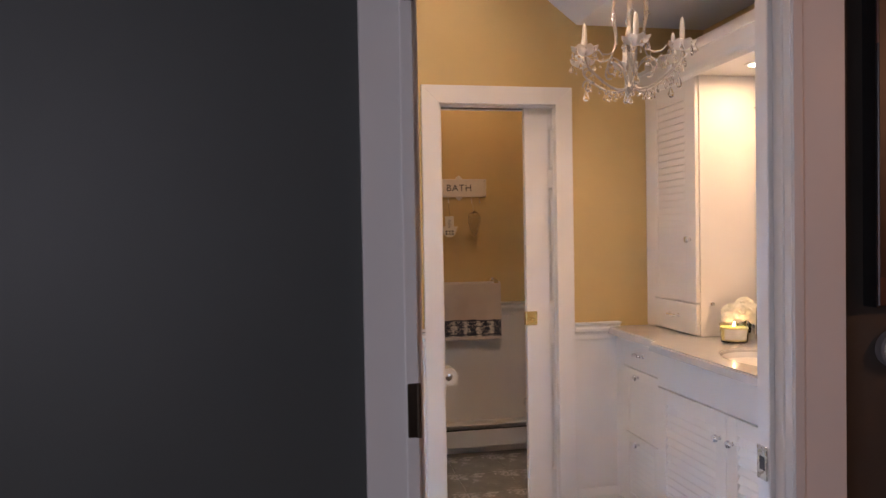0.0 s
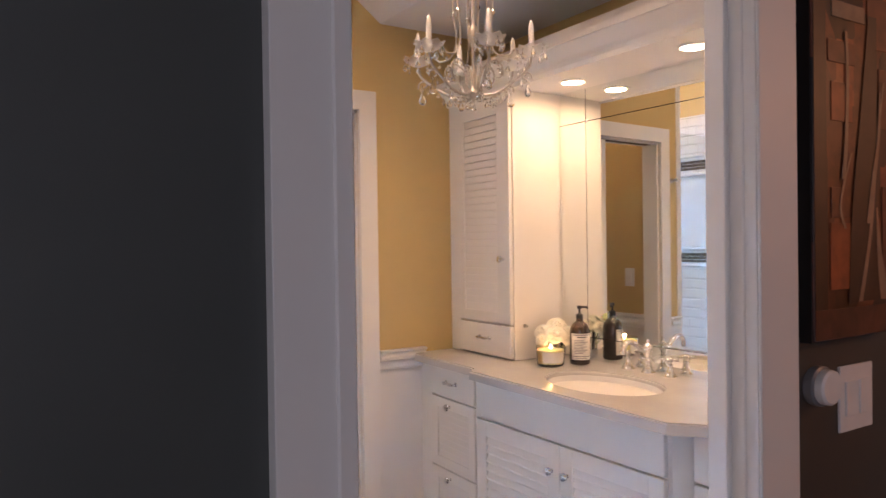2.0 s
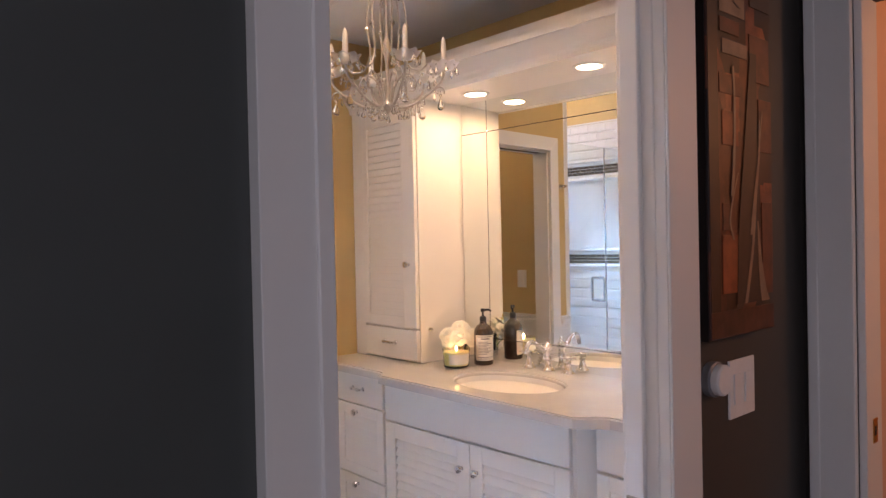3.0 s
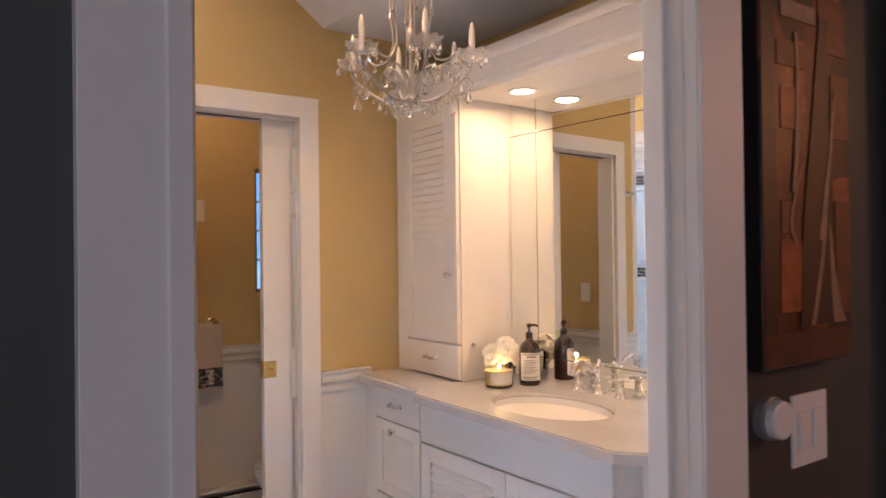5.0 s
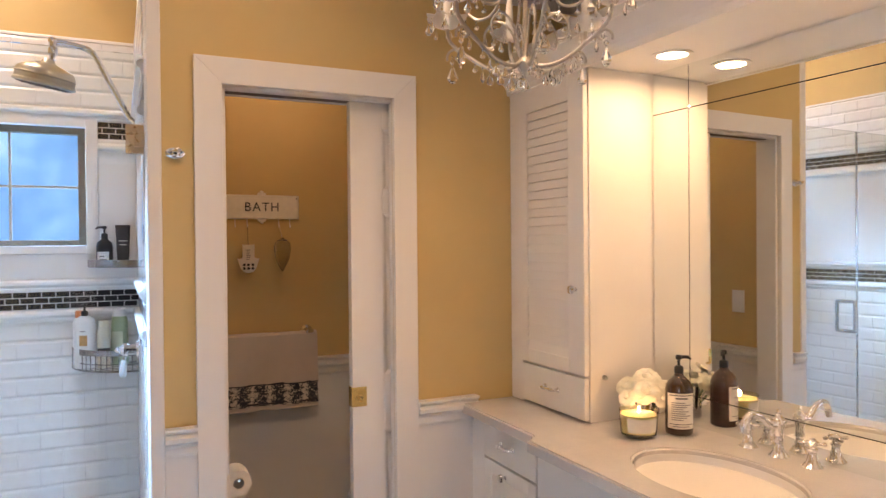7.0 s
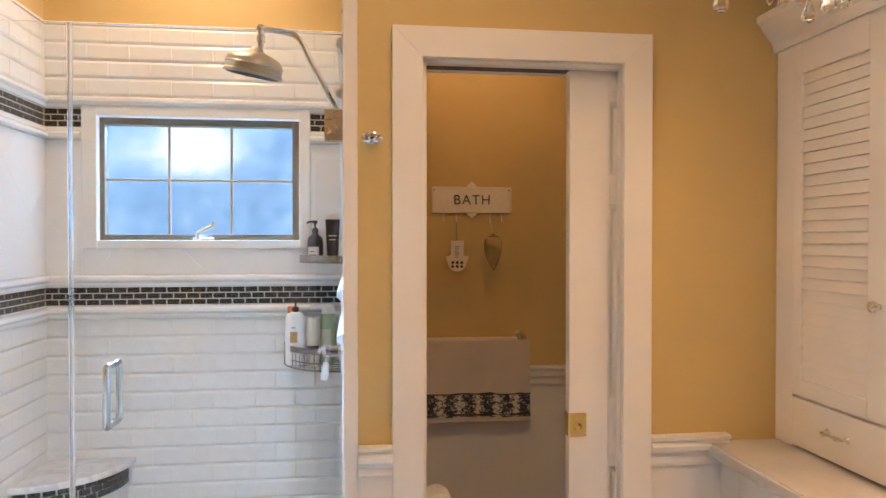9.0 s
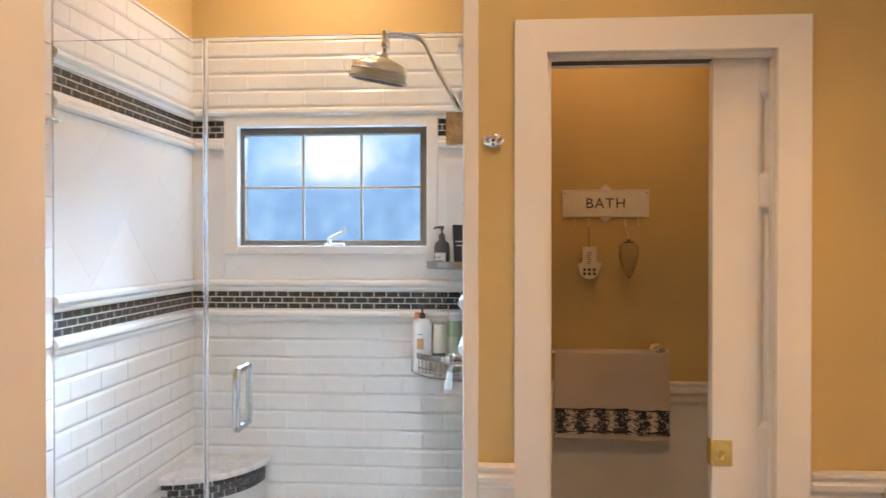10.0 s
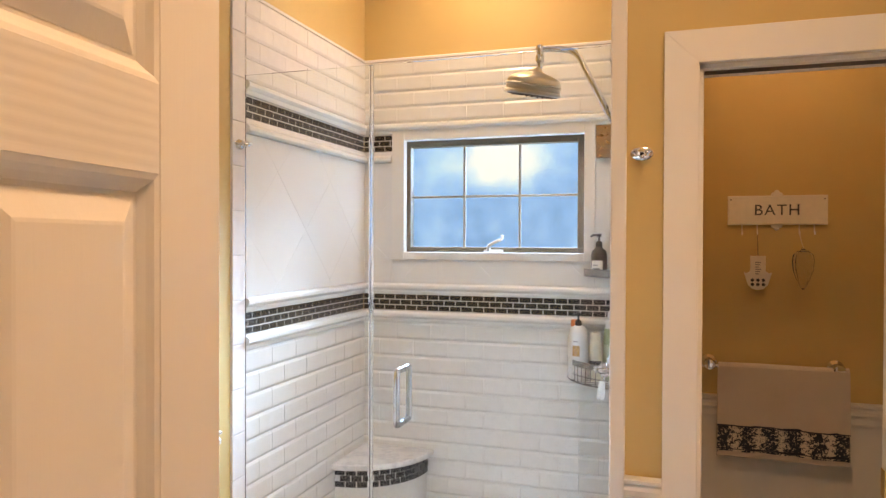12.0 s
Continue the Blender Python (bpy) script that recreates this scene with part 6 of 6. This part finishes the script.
part("plate", box(1.750, 0.9895, 0.955, 1.780, 0.9918, 1.015, 0.0006), BRASS, s3)
# dark patch laid on for the shaded latch hole
part("latch_hole_shade", box(1.758, 0.9888, 0.973, 1.771, 0.9896, 0.996, 0.0002), BRONZE, s3)

# ---- tiles, last ----
TILES = {}


def tile_mesh(w, h, bevel, depth, material, name="tile"):
    """A slab in its own plane: u right, v up, w out; sloping edges, cushioned top."""
    key = (round(w, 4), round(h, 4), bevel, material.name)
    if key not in TILES:
        verts, faces = [], []
        for inset, z in ((0, 0.0), (0, depth - min(bevel * 0.42, depth * 0.6)), (bevel, depth)):
            side = inset * (0.07 if inset > 0.004 else 1)
            verts += [(side, inset, z), (w - side, inset, z), (w - side, h - inset, z), (side, h - inset, z)]
        for a in (0, 4):
            for i in range(4):
                faces.append((a + i, a + (i + 1) % 4, a + 4 + (i + 1) % 4, a + 4 + i))
        faces.append((8, 9, 10, 11))
        me = bpy.data.meshes.new(name)
        me.from_pydata(verts, [], faces)
        me.materials.append(material)
        TILES[key] = me
    return TILES[key]


def lay(parent, origin, u, n, rows_from, rows_to, length, joint, bevel, depth, material, u0, u1, course, name="tile", offset=0.5, holes=()):
    """Running-bond courses on a wall: origin with u along it and n out of it."""
    u, n = Vector(u), Vector(n)
    up = Vector((0, 0, 1))
    rot = Matrix((u, up, n)).transposed().to_4x4()
    count = max(1, round((rows_to - rows_from) / course))
    pitch = (rows_to - rows_from) / count
    rnd = random.Random(7)
    for k in range(count):
        v = rows_from + k * pitch
        s = u0 - (length * offset if k % 2 else 0)
        while s < u1 - 0.004:
            a, b = max(s, u0), min(s + length, u1)
            s += length
            if b - a < 0.008:
                continue
            spans = [(a, b)]
            for ha, hb, va, vb in holes:
                if va < v + pitch * 0.5 < vb:
                    spans = [q for p in spans for q in ((p[0], min(p[1], ha)), (max(p[0], hb), p[1])) if q[1] - q[0] > 0.006]
            for a, b in spans:
                ob = new(name, tile_mesh(b - a - joint * (0.3 if bevel > 0.01 else 1), pitch - joint, bevel, depth, material, name))
                ob.parent = parent
                wob = rnd.uniform(-0.0004, 0.0004)
                ob.matrix_basis = Matrix.Translation(Vector(origin) + u * (a + joint / 2) + up * (v + joint / 2) + n * (0.0012 + wob)) @ rot


def clip(poly, axis, limit, keep_less):
    out = []
    for i, p in enumerate(poly):
        q = poly[(i + 1) % len(poly)]
        ip, iq = (p[axis] <= limit) == keep_less, (q[axis] <= limit) == keep_less
        if ip:
            out.append(p)
        if ip != iq:
            t = (limit - p[axis]) / (q[axis] - p[axis])
            out.append((p[0] + (q[0] - p[0]) * t, p[1] + (q[1] - p[1]) * t))
    return out


def lay_diagonal(parent, origin, u, n, u0, u1, v0, v1, size, joint, material, hole=None):
    """Large square tiles laid on the diagonal, cut at the borders and round a hole."""
    u, n, up = Vector(u), Vector(n), Vector((0, 0, 1))
    half = size / math.sqrt(2)
    areas = [(u0, u1, v0, v1)]
    if hole:
        a, b, c, d = hole
        areas = [q for q in ((u0, a, v0, v1), (b, u1, v0, v1), (a, b, v0, c), (a, b, d, v1)) if q[1] - q[0] > 0.01 and q[3] - q[2] > 0.01]
    for i in range(-2, int((u1 - u0) / half) + 3):
        for k in range(-2, int((v1 - v0) / half) + 3):
            if (i + k) % 2:
                continue
            cu, cv = u0 + i * half, v0 + 0.03 + k * half
            g = half - joint / 1.4
            for a, b, c, d in areas:
                poly = [(cu - g, cv), (cu, cv - g), (cu + g, cv), (cu, cv + g)]
                for axis, limit, less in ((0, b - 0.001, True), (0, a + 0.001, False), (1, d - 0.001, True), (1, c + 0.001, False)):
                    poly = clip(poly, axis, limit, less) if len(poly) > 2 else []
                if len(poly) < 3 or abs(sum(p[0] * q[1] - q[0] * p[1] for p, q in zip(poly, poly[1:] + poly[:1]))) < 4e-4:
                    continue
                m = len(poly)
                mid = (sum(p[0] for p in poly) / m, sum(p[1] for p in poly) / m)
                verts = []
                for s, dep in ((1, 0.0), (1, 0.006), (0.996, 0.0066)):
                    verts += [Vector(origin) + u * (mid[0] + (p[0] - mid[0]) * s) + up * (mid[1] + (p[1] - mid[1]) * s) + n * (dep + 0.001) for p in poly]
                faces = [(r * m + q, r * m + (q + 1) % m, (r + 1) * m + (q + 1) % m, (r + 1) * m + q) for r in (0, 1) for q in range(m)] + [tuple(range(2 * m, 3 * m))]
                me = bpy.data.meshes.new("diagonal_tile")
                me.from_pydata(verts, [], faces)
                me.materials.append(material)
                ob = new("diagonal_tile", me)
                ob.parent = parent


PENCIL = [(0, 0), (0.010, 0.0), (0.013, 0.006), (0.012, 0.016), (0.017, 0.020), (0.0245, 0.028), (0.0245, 0.040), (0.018, 0.047), (0.010, 0.050), (0, 0.050)]
PENCIL_DOWN = [(a, 0.050 - b) for a, b in PENCIL][::-1]
Z = dict(low_top=1.194, p3=1.196, b2=1.250, b2t=1.328, p2=1.330, field=1.381, field_t=1.950, p4=1.951, b1=2.004, b1t=2.082, p1=2.085, up=2.138, top=2.432)
walls = (("tile_wall_back", (XL, YW, 0), (1, 0, 0), (0, -1, 0), 0.0, XS - XL, (o0 - XL, o1 - XL), "white bevelled subway tiles with black mosaic bands round the shower window"),
         ("tile_wall_left", (XL, 3.318, 0), (0, 1, 0), (1, 0, 0), 0.0, YW - 3.318 - 0.008, None, "white bevelled subway tiles with black mosaic bands on the shower side wall"),
         ("tile_wall_right", (XS, YW - 0.008, 0), (0, -1, 0), (-1, 0, 0), 0.0, YW - 3.40, None, "white subway tiles behind the shower valve"))
for name, org, u, n, u0, u1, gap, label in walls:
    U, N, O = Vector(u), Vector(n), Vector(org)
    a, b = O + U * u0, O + U * u1
    q = [a - N * 0.0, b + N * 0.0012]
    lo, hi = [min(x, y) for x, y in zip(q[0], q[1])], [max(x, y) for x, y in zip(q[0], q[1])]
    sheet = bmesh.new()
    if gap:
        for xa, xb, za, zb in ((lo[0], o0 + 0.01, 0, Z["top"]), (o1 - 0.01, hi[0], 0, Z["top"]), (o0 + 0.01, o1 - 0.01, 0, b0 + 0.01), (o0 + 0.01, o1 - 0.01, b1 - 0.01, Z["top"])):
            box(xa, lo[1], za, xb, hi[1], zb, into=sheet)
    else:
        box(lo[0], lo[1], 0, hi[0], hi[1], Z["top"], into=sheet)
    back = setting(name, sheet, GROUT, label, "tiled wall")
    start = 0.078 if name == "tile_wall_left" else u0
    lay(back, org, u, n, 0.002, Z["low_top"], 0.172, 0.0014, 0.0105, 0.008, TILE, start, u1, 0.0795, "subway_tile")
    lay(back, org, u, n, Z["up"], Z["top"], 0.172, 0.0014, 0.0105, 0.008, TILE, start, u1, 0.0735, "subway_tile", holes=())
    lay(back, org, u, n, Z["b2"], Z["b2t"], 0.0545, 0.0042, 0.0006, 0.0010, BLACKTILE, start, u1, 0.026, "mosaic_tile")
    hole = [(gap[0], gap[1], 1.9, 2.3)] if gap else []
    lay(back, org, u, n, Z["b1"], Z["b1t"], 0.0545, 0.0042, 0.0006, 0.0010, BLACKTILE, start, u1, 0.026, "mosaic_tile", holes=hole)
    lay_diagonal(back, org, u, n, start, u1, Z["field"], Z["field_t"], 0.30, 0.0003, GLAZE, (gap[0], gap[1], b0, 2.3) if gap else None)
    s, e = O + U * start, O + U * u1
    for key, prof in (("p3", PENCIL), ("p2", PENCIL), ("p4", PENCIL_DOWN), ("p1", PENCIL)):
        up = Vector((0, 0, Z[key]))
        runs = [(s, e)]
        if gap and key == "p4":
            runs = [(s, O + U * (gap[0] - 0.001)), (O + U * (gap[1] + 0.001), e)]
        for ra, rb in runs:
            part("moulding", profile_run(prof, ra + up + N * 0.001, rb + up + N * 0.001, N), PORCELAIN, back, smooth=True)
    part("cap_tile", profile_run([(0, 0), (0.009, 0), (0.009, 0.010), (0.005, 0.014), (0, 0.014)], s + Vector((0, 0, Z["top"] + 0.001)), e + Vector((0, 0, Z["top"] + 0.001)), N), PORCELAIN, back)
    if name == "tile_wall_left":
        lay(back, org, u, n, 0.002, 2.9, 0.075, 0.002, 0.003, 0.008, TILE, 0.0, 0.0755, 0.152, "edge_tile", 0.0)

# mosaic round the corner seat
for k in range(3):
    n = 10
    for i in range(n):
        a = (i + (0.5 if k % 2 else 0)) * (math.pi / 2) / n
        if a + 0.06 > math.pi / 2:
            continue
        a += 0.5 * (math.pi / 2) / n
        d = Vector((math.sin(a), -math.cos(a), 0))
        t = Vector((math.cos(a), math.sin(a), 0))
        ob = new("mosaic_tile", tile_mesh(0.0440, 0.0232, 0.0010, 0.006, BLACKTILE, "mosaic_tile"))
        ob.parent = bn
        ob.matrix_basis = Matrix.Translation(Vector((SEATAT[0], SEATAT[1], 0.500 + k * 0.0262)) + d * 0.3165 - t * 0.022 - BASE[bn]) @ Matrix((t, Vector((0, 0, 1)), d)).transposed().to_4x4()
# floor tiles
floor = bpy.data.objects["floor_bathroom"]
for x0, x1, y0, y1 in ((XL, XR, YF, YB), (XS + 0.115, XR, YB + 0.112, YT)):
    x = x0
    while x < x1 - 0.01:
        y = y0
        while y < y1 - 0.01:
            w, h = min(0.305, x1 - x), min(0.305, y1 - y)
            ob = new("floor_tile", tile_mesh(w - 0.003, h - 0.003, 0.0015, 0.004, FLOORTILE, "floor_tile"))
            ob.parent = floor
            ob.matrix_basis = Matrix.Translation((x + 0.0015, y + 0.0015, -0.004))
            y += 0.305
        x += 0.305
